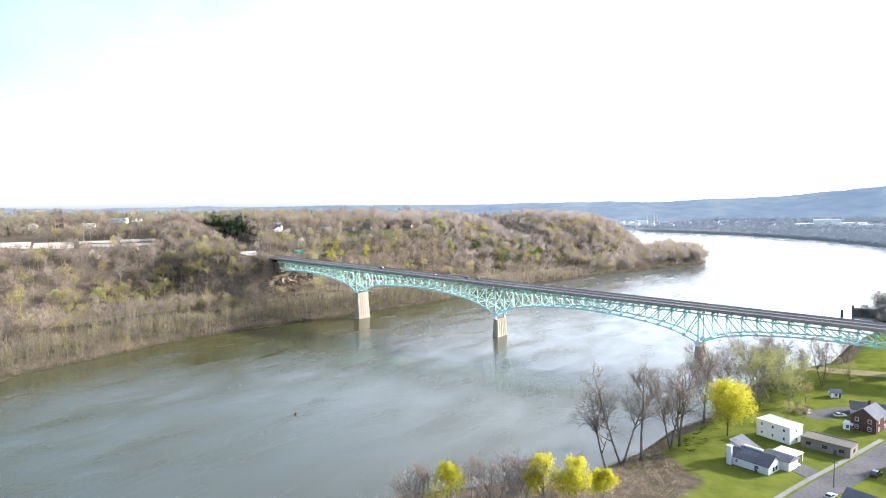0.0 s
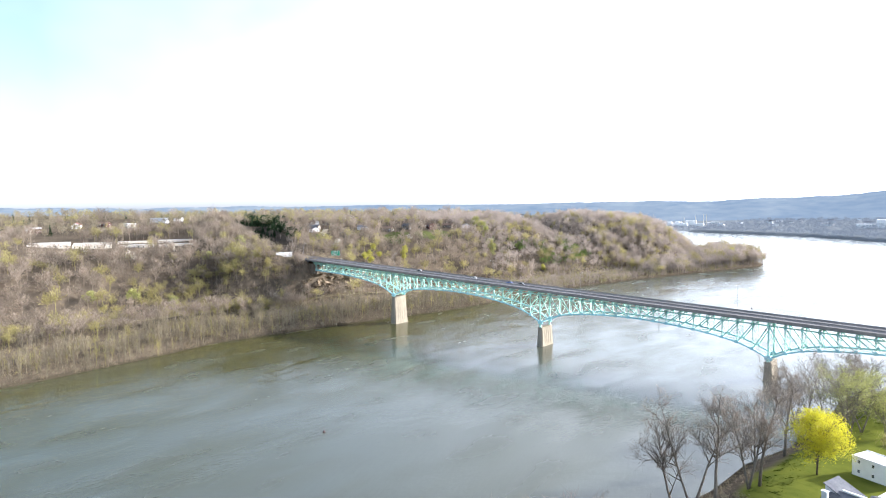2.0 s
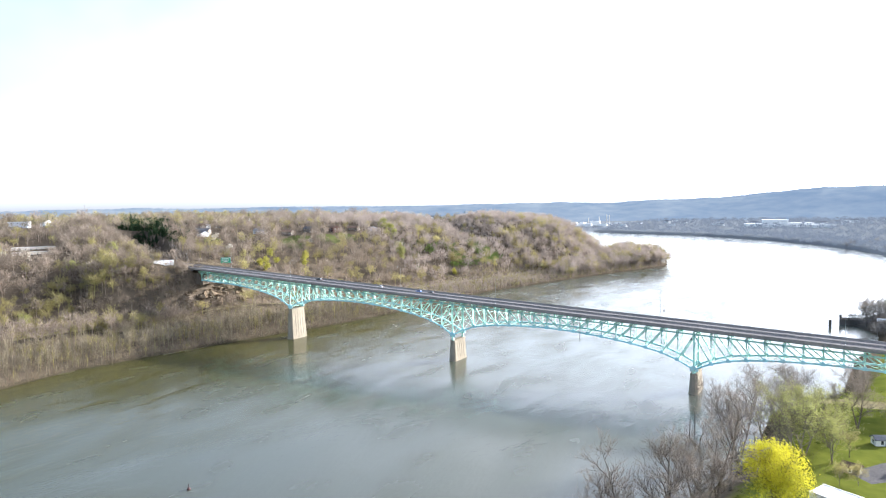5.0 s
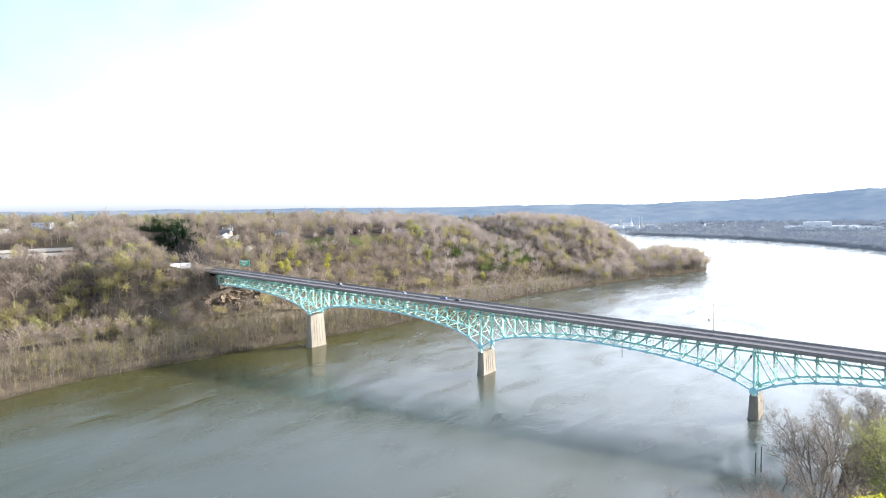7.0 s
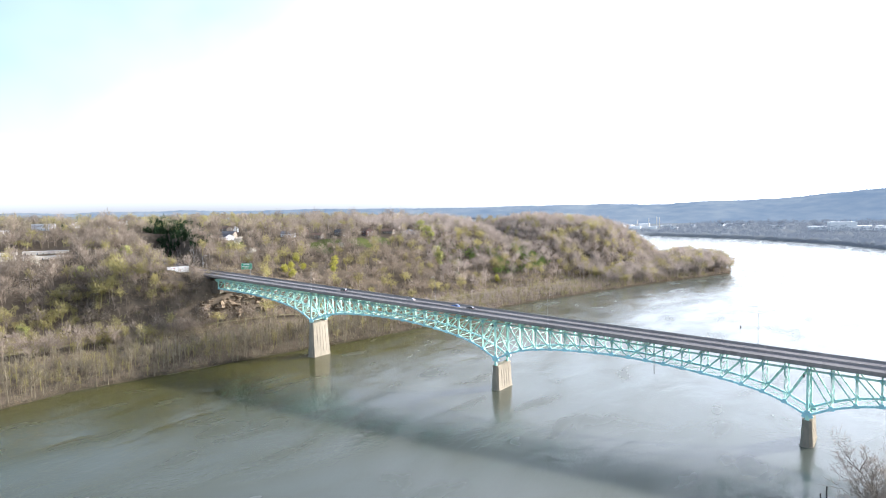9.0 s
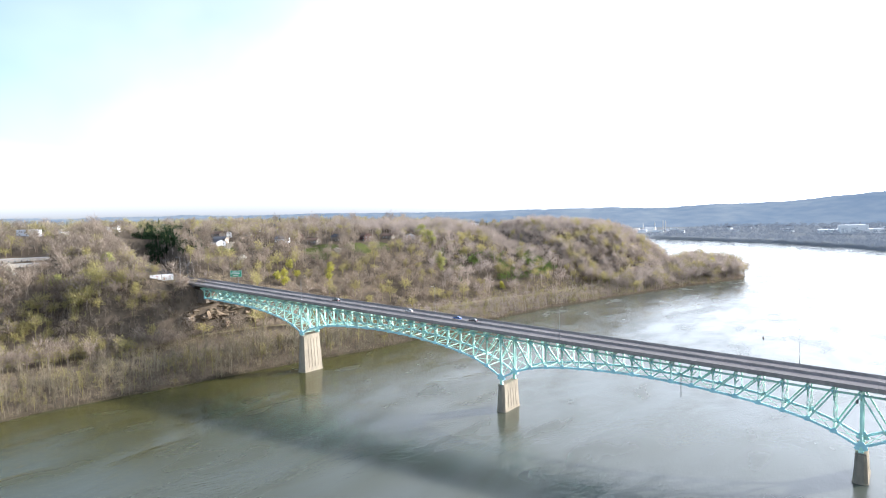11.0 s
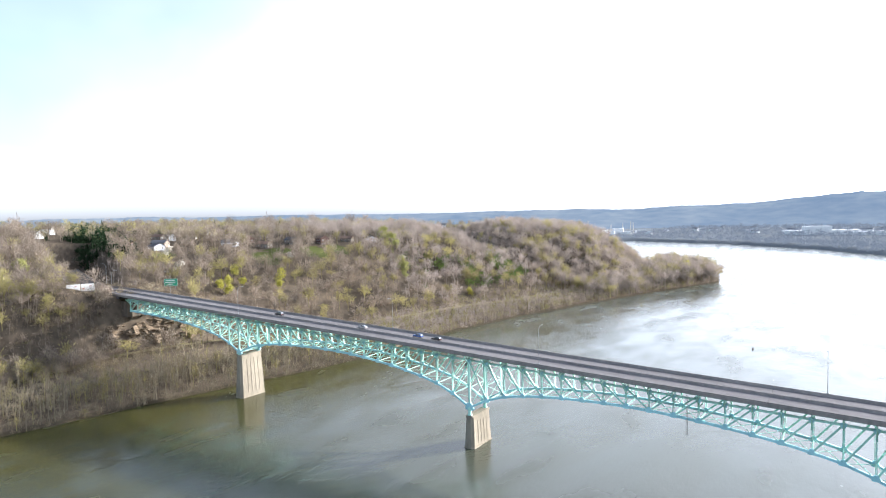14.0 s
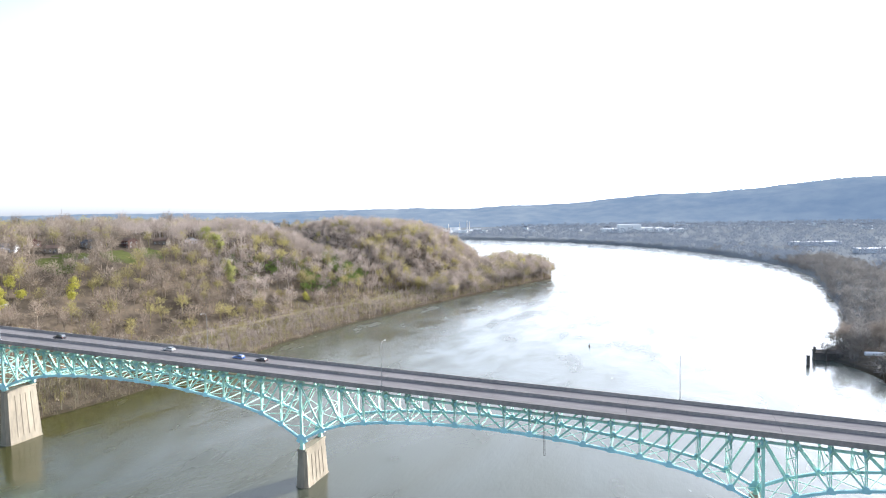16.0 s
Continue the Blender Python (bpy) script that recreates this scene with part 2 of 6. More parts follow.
M = {
    "mint": material("mint_steel_paint", (0.48, 0.76, 0.66), (0.31, 0.60, 0.53), 0.45, 0.0, 0.6, 0.05, by_object=0.12),
    # mint made bluer: light from sky and water put into the paint
    "gusset": material("sky_blued_steel_paint", (0.40, 0.70, 0.74), (0.30, 0.60, 0.66), 0.5, 0.0, 0.8, 0.05, by_object=0.1),
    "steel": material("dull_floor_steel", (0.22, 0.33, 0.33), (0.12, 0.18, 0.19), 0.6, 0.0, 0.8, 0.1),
    "fascia": material("weathered_parapet_concrete", (0.30, 0.27, 0.255), (0.19, 0.175, 0.17), 0.85, 0, 0.9, 0.08, bump=0.02),
    "deck": material("worn_bridge_concrete", (0.19, 0.18, 0.185), (0.13, 0.125, 0.13), 0.9, 0, 0.5, 0.04, stretch=(0.25, 1.6, 1), spec=0.15),
    "pier": material("buff_pier_concrete", (0.31, 0.27, 0.215), (0.20, 0.175, 0.14), 0.9, 0, 0.9, 0.12, bump=0.04, stretch=(1, 1, 0.25)),
    "stained": material("stained_brown_concrete", (0.17, 0.14, 0.112), (0.085, 0.07, 0.058), 0.9, 0, 0.6, 0.12, bump=0.04, stretch=(1, 1, 0.25)),
    "bark": material("grey_brown_bark", (0.22, 0.19, 0.16), (0.11, 0.094, 0.08), 0.95, 0, 2.0, 0.1),
    "midbark": material("brown_bark", (0.20, 0.165, 0.135), (0.10, 0.083, 0.07), 0.95, 0, 2.0, 0.1),
    "darkbark": material("dark_wet_bark", (0.12, 0.095, 0.075), (0.06, 0.05, 0.04), 0.95, 0, 2.0, 0.1),
    "twig": material("bare_twigs", (0.38, 0.31, 0.25), (0.165, 0.135, 0.11), 0.95, 0, 0.11, 0.035, translucent=0.4, by_tree=True),
    # lightened so that its colour stands for haze over the upriver woods
    "paletwig": material("pale_grey_and_hazed_twigs", (0.45, 0.38, 0.335), (0.245, 0.206, 0.183), 0.95, 0, 0.2, 0.04, translucent=0.4, by_tree=True),
    "willow": material("olive_brown_twigs", (0.33, 0.28, 0.198), (0.16, 0.136, 0.102), 0.95, 0, 0.2, 0.04, translucent=0.4, by_tree=True),
    "banktwig": material("dark_grey_twigs", (0.33, 0.275, 0.235), (0.19, 0.16, 0.135), 0.95, 0, 1.0, 0.1, translucent=0.3),
    "twigbud": material("budding_twigs", (0.42, 0.37, 0.16), (0.23, 0.20, 0.105), 0.95, 0, 0.11, 0.03, translucent=0.5, by_tree=True),
    "leafyellow": material("fresh_yellow_leaves", (0.64, 0.575, 0.04), (0.43, 0.41, 0.035), 0.8, 0, 1.2, 0.12, translucent=0.5),
    "leafpale": material("pale_bud_leaves", (0.40, 0.40, 0.14), (0.23, 0.23, 0.08), 0.8, 0, 0.8, 0.08, translucent=0.4),
    "ivy": material("green_creeper_leaves", (0.16, 0.23, 0.045), (0.07, 0.115, 0.028), 0.8, 0, 0.6, 0.06, translucent=0.3),
    "needle": material("dark_evergreen_needles", (0.035, 0.06, 0.03), (0.02, 0.032, 0.018), 0.9, 0, 0.8, 0.1),
    "holly": material("dull_green_leaves", (0.12, 0.15, 0.06), (0.06, 0.085, 0.04), 0.85, 0, 0.6, 0.08, translucent=0.25),
    "blossom": material("white_blossom", (0.72, 0.68, 0.6), (0.45, 0.4, 0.33), 0.9, 0, 1.0, 0.1, translucent=0.3),
    "brush": material("dry_brush", (0.46, 0.38, 0.26), (0.20, 0.16, 0.11), 0.95, 0, 0.5, 0.05, translucent=0.5, by_tree=True),
    "drygrass": material("dry_olive_grass", (0.36, 0.33, 0.15), (0.20, 0.18, 0.085), 0.95, 0, 0.5, 0.05, translucent=0.4, by_tree=True),
    "white": material("white_siding", (0.80, 0.80, 0.80), (0.68, 0.68, 0.69), 0.7, 0, 0.6, 0.1, by_object=0.05),
    "greysiding": material("pale_grey_siding", (0.55, 0.57, 0.62), (0.45, 0.47, 0.52), 0.7, 0, 0.6, 0.1),
    "tan": material("tan_block_wall", (0.27, 0.225, 0.185), (0.20, 0.17, 0.14), 0.85, 0, 1.0, 0.15, by_object=0.15),
    "brick": material("red_brown_brick", (0.13, 0.073, 0.065), (0.08, 0.048, 0.044), 0.9, 0, 3.0, 0.2, by_object=0.2),
    "roofgrey": material("grey_shingles", (0.155, 0.158, 0.175), (0.095, 0.097, 0.11), 0.9, 0, 2.0, 0.2, bump=0.02, by_object=0.2),
    "roofbrown": material("brown_shingles", (0.20, 0.14, 0.11), (0.12, 0.085, 0.07), 0.9, 0, 2.0, 0.2, by_object=0.25),
    "roofflat": material("gravelled_flat_roof", (0.19, 0.17, 0.155), (0.13, 0.12, 0.11), 0.95, 0, 1.0, 0.15),
    "roofwhite": material("white_membrane_roof", (0.75, 0.75, 0.78), (0.62, 0.62, 0.66), 0.6, 0, 0.6, 0.15),
    "roofred": material("red_roof", (0.42, 0.12, 0.12), (0.3, 0.09, 0.09), 0.8, 0, 1.5, 0.2),
    "glass": material("dark_window_glass", (0.03, 0.035, 0.04), (0.02, 0.022, 0.025), 0.08, 0, 0.5, 0.1),
    "asphalt": material("asphalt", (0.15, 0.14, 0.145), (0.09, 0.088, 0.09), 0.9, 0, 1.5, 0.08, bump=0.01),
    "footway": material("pale_footway_concrete", (0.25, 0.24, 0.23), (0.18, 0.172, 0.165), 0.9, 0, 1.0, 0.1),
    "gravel": material("pale_track_gravel", (0.28, 0.24, 0.14), (0.19, 0.165, 0.10), 0.95, 0, 0.8, 0.06, bump=0.05),
    "rock": material("weathered_sandstone", (0.23, 0.175, 0.125), (0.09, 0.07, 0.052), 0.95, 0, 0.4, 0.08, bump=0.3, stretch=(1, 1, 3)),
    "signgreen": material("green_sign_sheet", (0.02, 0.30, 0.17), (0.015, 0.24, 0.14), 0.5, 0, 0.5, 0.2),
    "signwhite": material("white_sign_sheet", (0.80, 0.80, 0.80), (0.70, 0.70, 0.72), 0.6, 0, 0.5, 0.2),
    "signred": material("red_print", (0.5, 0.12, 0.14), None, 0.6, 0, 0.8, 0.3),
    "signdark": material("dark_print", (0.08, 0.08, 0.09), None, 0.6, 0, 0.8, 0.3),
    "galv": material("galvanised_steel", (0.33, 0.335, 0.345), (0.25, 0.255, 0.26), 0.45, 0.6, 1.0, 0.2),
    "darksteel": material("dark_rusted_steel", (0.07, 0.055, 0.05), (0.04, 0.035, 0.03), 0.8, 0.2, 1.0, 0.2),
    "lens": material("lamp_lens", (0.8, 0.8, 0.78), None, 0.3, 0, 1.0, 0.2),
    "carwhite": material("white_car_paint", (0.75, 0.75, 0.76), (0.70, 0.70, 0.71), 0.25, 0, 0.5, 0.2),
    "carblue": material("blue_car_paint", (0.05, 0.12, 0.32), (0.04, 0.10, 0.28), 0.25, 0, 0.5, 0.2),
    "cardark": material("dark_car_paint", (0.03, 0.032, 0.038), (0.025, 0.026, 0.03), 0.25, 0, 0.5, 0.2),
    "carsilver": material("silver_car_paint", (0.50, 0.51, 0.53), (0.45, 0.46, 0.48), 0.3, 0.5, 0.5, 0.2),
    "tyre": material("tyre_rubber", (0.02, 0.02, 0.02), None, 0.9, 0, 3.0, 0.3),
    # lawn greens spread wide, with sun and tree shade put into them
    "lawn": material("spring_lawn", (0.165, 0.175, 0.033), (0.06, 0.082, 0.018), 0.95, 0, 0.5, 0.03, bump=0.05),
    "hilltop_lawn": material("hilltop_grass", (0.085, 0.095, 0.034), (0.05, 0.056, 0.025), 0.95, 0, 0.4, 0.05, bump=0.05),
    "hillyellow": material("yellow_catkins", (0.50, 0.47, 0.09), (0.34, 0.32, 0.09), 0.85, 0, 0.9, 0.1, translucent=0.45),
    "cream": material("cream_metal_doors", (0.62, 0.56, 0.48), (0.46, 0.41, 0.34), 0.7, 0, 0.5, 0.12),
    "roofcream": material("dusty_pale_roof", (0.58, 0.55, 0.52), (0.44, 0.41, 0.38), 0.8, 0, 0.4, 0.1),
    "barge": material("dark_dock_timber", (0.14, 0.125, 0.115), (0.08, 0.072, 0.068), 0.9, 0, 1.0, 0.1),
    # the blue glow is painted-in haze over the far ridges
    "haze": material("distant_woods_haze_glow", (0.12, 0.12, 0.10), (0.05, 0.058, 0.06), 1.0, 0, 0.012, 0.0035, glow=(0.27, 0.42, 0.70, 0.27), spec=0.0),
    # valley trees: haze added as a faint blue emission
    "farwood": material("haze_glow_twigs", (0.09, 0.085, 0.08), (0.06, 0.055, 0.055), 1.0, 0, 0.05, 0.01, glow=(0.36, 0.46, 0.64, 0.23), spec=0.0),
    # twig brown greyed down, haze put into the base colour
    "hazetwig": material("haze_greyed_twigs", (0.235, 0.222, 0.21), (0.12, 0.114, 0.112), 0.95, 0, 0.2, 0.04, translucent=0.35, by_tree=True),
    "buoy": material("dark_buoy_paint", (0.06, 0.02, 0.02), None, 0.6, 0, 1.0, 0.3),
}


def ground_material():
    """Leaf litter on the wooded side, spring grass on the flat side, bare earth near the water."""
    m = material("ground_cover", (0.142, 0.112, 0.084), (0.067, 0.054, 0.042), 0.95, 0, 0.35, 0.02, bump=0.2)
    nt = m.node_tree
    n, link = nt.nodes, nt.links.new
    bsdf = n["Principled BSDF"]
    litter = bsdf.inputs["Base Color"].links[0].from_socket
    geo, sep = n.new("ShaderNodeNewGeometry"), n.new("ShaderNodeSeparateXYZ")
    link(geo.outputs["Position"], sep.inputs[0])
    tex = n.new("ShaderNodeTexNoise")
    tex.inputs["Scale"].default_value, tex.inputs["Detail"].default_value = 0.08, 5.0
    link(geo.outputs["Position"], tex.inputs["Vector"])

    def step(value, low, high, wobble):
        mul, add, ramp = n.new("ShaderNodeMath"), n.new("ShaderNodeMath"), n.new("ShaderNodeMapRange")
        mul.operation, add.operation = "MULTIPLY_ADD", "ADD"
        mul.inputs[1].default_value, mul.inputs[2].default_value = wobble, -wobble / 2
        link(tex.outputs["Fac"], mul.inputs[0])
        link(value, add.inputs[0])
        link(mul.outputs[0], add.inputs[1])
        ramp.inputs["From Min"].default_value, ramp.inputs["From Max"].default_value = low, high
        link(add.outputs[0], ramp.inputs["Value"])
        return ramp.outputs["Result"]

    both = n.new("ShaderNodeMath")
    both.operation = "MULTIPLY"
    near = n.new("ShaderNodeMath")
    near.operation = "MULTIPLY"
    link(step(sep.outputs["X"], 40, 42, 0.0), near.inputs[0])
    away = n.new("ShaderNodeMapRange")
    away.inputs["From Min"].default_value, away.inputs["From Max"].default_value = 140, 120
    link(sep.outputs["Y"], away.inputs["Value"])
    link(away.outputs["Result"], near.inputs[1])
    up, far_side, edge = n.new("ShaderNodeMath"), n.new("ShaderNodeMath"), n.new("ShaderNodeMath")
    up.operation, far_side.operation, edge.operation = "ADD", "MAXIMUM", "MULTIPLY_ADD"
    up.inputs[1].default_value, far_side.inputs[1].default_value, edge.inputs[1].default_value = 172, 0, 1.2
    link(sep.outputs["Y"], up.inputs[0])
    link(up.outputs[0], far_side.inputs[0])
    link(far_side.outputs[0], edge.inputs[0])
    link(sep.outputs["X"], edge.inputs[2])
    kept = n.new("ShaderNodeMath")
    kept.operation = "MULTIPLY"
    link(near.outputs[0], kept.inputs[0])
    link(step(edge.outputs[0], 185, 189, 16.0), kept.inputs[1])
    link(kept.outputs[0], both.inputs[0])
    link(step(sep.outputs["Z"], 3.2, 4.8, 3.6), both.inputs[1])
    grass = n.new("ShaderNodeMix")
    grass.data_type = "RGBA"
    # sunlit patches and tree shade are put into this spread of greens
    grass.inputs["A"].default_value, grass.inputs["B"].default_value = (0.165, 0.175, 0.033, 1), (0.05, 0.07, 0.017, 1)
    wide = n.new("ShaderNodeTexNoise")
    wide.inputs["Scale"].default_value, wide.inputs["Detail"].default_value = 0.15, 6.0
    link(geo.outputs["Position"], wide.inputs["Vector"])
    link(wide.outputs["Fac"], grass.inputs["Factor"])
    mix = n.new("ShaderNodeMix")
    mix.data_type = "RGBA"
    link(both.outputs[0], mix.inputs["Factor"])
    link(litter, mix.inputs["A"])
    link(grass.outputs["Result"], mix.inputs["B"])
    # the far valley floor: woodland, with haze put into its blue-grey colour
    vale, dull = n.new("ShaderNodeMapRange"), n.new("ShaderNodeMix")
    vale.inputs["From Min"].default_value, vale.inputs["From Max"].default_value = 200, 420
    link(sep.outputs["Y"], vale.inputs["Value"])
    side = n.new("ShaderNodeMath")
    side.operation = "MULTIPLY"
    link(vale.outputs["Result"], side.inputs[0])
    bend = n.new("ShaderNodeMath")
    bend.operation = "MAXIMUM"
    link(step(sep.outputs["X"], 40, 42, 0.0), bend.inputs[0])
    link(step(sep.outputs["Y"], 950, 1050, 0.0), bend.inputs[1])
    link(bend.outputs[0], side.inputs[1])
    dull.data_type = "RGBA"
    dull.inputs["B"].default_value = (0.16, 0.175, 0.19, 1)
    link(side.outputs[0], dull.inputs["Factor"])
    # wet mud along the waterline
    wet, mud = n.new("ShaderNodeMix"), step(sep.outputs["Z"], 1.7, 0.9, 0.8)
    wet.data_type = "RGBA"
    wet.inputs["B"].default_value = (0.055, 0.045, 0.032, 1)
    link(mud, wet.inputs["Factor"])
    link(mix.outputs["Result"], wet.inputs["A"])
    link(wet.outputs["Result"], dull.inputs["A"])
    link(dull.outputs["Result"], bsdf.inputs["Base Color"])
    return m


def water_material():
    m = bpy.data.materials.new("silty_river_water")
    m.use_nodes = True
    nt = m.node_tree
    n, link = nt.nodes, nt.links.new
    bsdf = n["Principled BSDF"]
    bsdf.inputs["Roughness"].default_value = 0.10
    bsdf.inputs["IOR"].default_value = 1.44
    geo = n.new("ShaderNodeNewGeometry")
    stretch = n.new("ShaderNodeVectorMath")
    stretch.operation = "MULTIPLY"
    stretch.inputs[1].default_value = (1.0, 0.45, 1.0)
    link(geo.outputs["Position"], stretch.inputs[0])
    silt, mix = n.new("ShaderNodeTexNoise"), n.new("ShaderNodeMix")
    silt.inputs["Scale"].default_value, silt.inputs["Detail"].default_value = 0.012, 5.0
    silt.inputs["Distortion"].default_value = 1.2
    link(stretch.outputs[0], silt.inputs["Vector"])
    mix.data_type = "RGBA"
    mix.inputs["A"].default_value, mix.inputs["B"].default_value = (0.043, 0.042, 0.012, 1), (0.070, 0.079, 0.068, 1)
    # olive by the wooded bank: silty shallows, with the hill's reflection painted in
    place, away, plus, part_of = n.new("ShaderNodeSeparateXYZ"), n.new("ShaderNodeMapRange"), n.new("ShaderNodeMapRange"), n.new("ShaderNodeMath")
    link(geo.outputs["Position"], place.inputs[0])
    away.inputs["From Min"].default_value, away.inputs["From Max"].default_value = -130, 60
    # ... up to the bridge; upriver the greyer mid-river colour spreads towards that side
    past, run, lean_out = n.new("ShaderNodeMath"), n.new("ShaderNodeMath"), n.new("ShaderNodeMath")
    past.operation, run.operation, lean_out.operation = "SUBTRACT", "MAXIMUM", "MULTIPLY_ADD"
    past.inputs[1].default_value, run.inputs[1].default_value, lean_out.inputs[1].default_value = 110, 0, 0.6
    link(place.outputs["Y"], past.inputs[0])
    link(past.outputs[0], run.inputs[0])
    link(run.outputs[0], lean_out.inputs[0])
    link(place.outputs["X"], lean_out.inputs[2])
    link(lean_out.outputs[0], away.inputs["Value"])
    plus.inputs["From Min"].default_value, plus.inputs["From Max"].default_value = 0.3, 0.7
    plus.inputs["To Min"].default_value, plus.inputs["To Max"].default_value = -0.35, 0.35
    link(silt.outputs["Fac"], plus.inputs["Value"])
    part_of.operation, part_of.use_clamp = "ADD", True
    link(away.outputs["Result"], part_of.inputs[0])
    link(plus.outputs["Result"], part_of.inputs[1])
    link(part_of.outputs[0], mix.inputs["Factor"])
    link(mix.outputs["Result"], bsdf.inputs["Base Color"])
    swirl, small = n.new("ShaderNodeTexNoise"), n.new("ShaderNodeTexNoise")
    for tex, s, d in ((swirl, 0.05, 3.5), (small, 0.9, 3.0)):
        tex.inputs["Scale"].default_value, tex.inputs["Detail"].default_value = s, d
        link(stretch.outputs[0], tex.inputs["Vector"])
    swirl.inputs["Distortion"].default_value = 0.35
    low, high = n.new("ShaderNodeBump"), n.new("ShaderNodeBump")
    low.inputs["Strength"].default_value, low.inputs["Distance"].default_value = 0.8, 0.6
    high.inputs["Strength"].default_value, high.inputs["Distance"].default_value = 0.7, 0.075
    link(swirl.outputs["Fac"], low.inputs["Height"])
    link(small.outputs["Fac"], high.inputs["Height"])
    link(low.outputs["Normal"], high.inputs["Normal"])
    link(high.outputs["Normal"], bsdf.inputs["Normal"])
    ramp = n.new("ShaderNodeMapRange")
    ramp.inputs["From Min"].default_value, ramp.inputs["From Max"].default_value = 0.35, 0.7
    ramp.inputs["To Min"].default_value, ramp.inputs["To Max"].default_value = 0.10, 0.32
    link(swirl.outputs["Fac"], ramp.inputs["Value"])
    link(ramp.outputs["Result"], bsdf.inputs["Roughness"])
    return m


M["ground"], M["water"] = ground_material(), water_material()


# ---- building helpers ----
def mesh(name, verts, faces, mat):
    me = bpy.data.meshes.new(name)
    me.from_pydata([tuple(v) for v in verts], [], [tuple(f) for f in faces])
    me.materials.append(mat)
    me.update()
    return me


def tri_mesh(name, verts, tris, mat):
    """A mesh from arrays: verts n x 3, tris m x 3."""
    me = bpy.data.meshes.new(name)
    me.vertices.add(len(verts))
    me.vertices.foreach_set("co", np.asarray(verts, np.float32).ravel())
    me.loops.add(3 * len(tris))
    me.loops.foreach_set("vertex_index", np.asarray(tris, np.int32).ravel())
    me.polygons.add(len(tris))
    me.polygons.foreach_set("loop_start", np.arange(0, 3 * len(tris), 3, dtype=np.int32))
    me.polygons.foreach_set("loop_total", np.full(len(tris), 3, np.int32))
    me.materials.append(mat)
    me.update(calc_edges=True)
    return me


def from_bm(name, bm, mat):
    me = bpy.data.meshes.new(name)
    bm.normal_update()
    bm.to_mesh(me)
    bm.free()
    me.materials.append(mat)
    return me


def part(name, data, parent, m=None, label=""):
    """One mesh object under a thing or under a part, placed in its parent's frame."""
    ob = new(name, data)
    ob.parent = parent
    if m is not None:
        ob.matrix_basis = m
    return tagged(ob, label)


def thing(name, label, category, m=None, group="", data=None):
    ob = new(name, data)
    if m is not None:
        ob.matrix_basis = m
    return tagged(ob, label, category, group)


def box(size, at=(0, 0, 0), bevel=0.0):
    bm = bmesh.new()
    bmesh.ops.create_cube(bm, size=1.0)
    for v in bm.verts:
        v.co = Vector((v.co.x * size[0] + at[0], v.co.y * size[1] + at[1], v.co.z * size[2] + at[2]))
    if bevel:
        bmesh.ops.bevel(bm, geom=bm.edges[:], offset=bevel, segments=1, affect="EDGES")
    return bm


def boxes(rows):
    """Several boxes (sx, sy, sz, x, y, z) joined into one bmesh."""
    bm = bmesh.new()
    for sx, sy, sz, x, y, z in rows:
        made = bmesh.ops.create_cube(bm, size=1.0)["verts"]
        for v in made:
            v.co = Vector((v.co.x * sx + x, v.co.y * sy + y, v.co.z * sz + z))
    return bm


def tube(path, radii, sides=8):
    """Vertices and faces of a capped tube along a path."""
    path = [Vector(p) for p in path]
    verts, faces = [], []
    for i, p in enumerate(path):
        ahead = (path[min(i + 1, len(path) - 1)] - path[max(i - 1, 0)]).normalized()
        side = ahead.cross(Vector((0.3, 0.2, 1)) if abs(ahead.z) < 0.9 else Vector((1, 0.1, 0))).normalized()
        up = side.cross(ahead)
        for k in range(sides):
            a = 2 * math.pi * k / sides
            verts.append(p + (side * math.cos(a) + up * math.sin(a)) * radii[i])
    for i in range(len(path) - 1):
        for k in range(sides):
            a, b = i * sides + k, i * sides + (k + 1) % sides
            faces.append((a, b, b + sides, a + sides))
    faces.append(tuple(range(sides))[::-1])
    faces.append(tuple(range((len(path) - 1) * sides, len(path) * sides)))
    return verts, faces


def along(a, b, w, h, up=(0, 0, 1)):
    """The matrix that lays a unit member from a to b, w wide and h deep."""
    a, b = Vector(a), Vector(b)
    z = (b - a).normalized()
    x = Vector(up).cross(z)
    x = x.normalized() if x.length > 1e-3 else Vector((1, 0, 0))
    y = z.cross(x)
    m = Matrix((x * w, y * h, z * (b - a).length)).transposed().to_4x4()
    return Matrix.Translation((a + b) / 2) @ m


# ---- the lie of the land ----
W_Y = [-900, -248, -183, -128, -95, -50, 14, 63, 133, 200, 250, 300, 342, 395, 421, 471, 530, 590, 645, 685, 715, 750, 820, 900, 1200, 1700, 5000]
W_X = [-190, -178, -182, -190, -183, -174, -160, -147, -137, -140, -132, -124, -110, -99, -90, -75, -56, -35, -17, -22, -48, -105, -190, -255, -420, -800, -4500]
E_Y = [-900, -330, -229, -178, -149, -118, -91, -60, -13, 16, 25, 117, 164, 198, 228, 244, 262, 300, 396, 459, 698, 853, 1054, 1250, 1432, 1587, 1719, 2200, 5000]
E_X = [20, 80, 108, 152, 160, 163, 172, 176, 178, 192, 204, 212, 224, 227, 218, 207, 214, 236, 259, 270, 303, 300, 245, 154, 27, -135, -365, -1300, -4200]
TRACK = [(-292, -330), (-288, -213), (-283, -177), (-279, -112), (-262, -60), (-243, -23), (-227, 27), (-211, 110), (-199, 170), (-186, 222), (-172, 290), (-150, 350), (-135, 430), (-105, 520)]
ROAD_Y = 7.2                         # the bridge's centre line
TOP = lambda x: 35.3 - 0.0395 * x + 0.000004 * x * x      # top chord
ROAD = lambda x: TOP(x) + 3.2        # road surface on the bridge


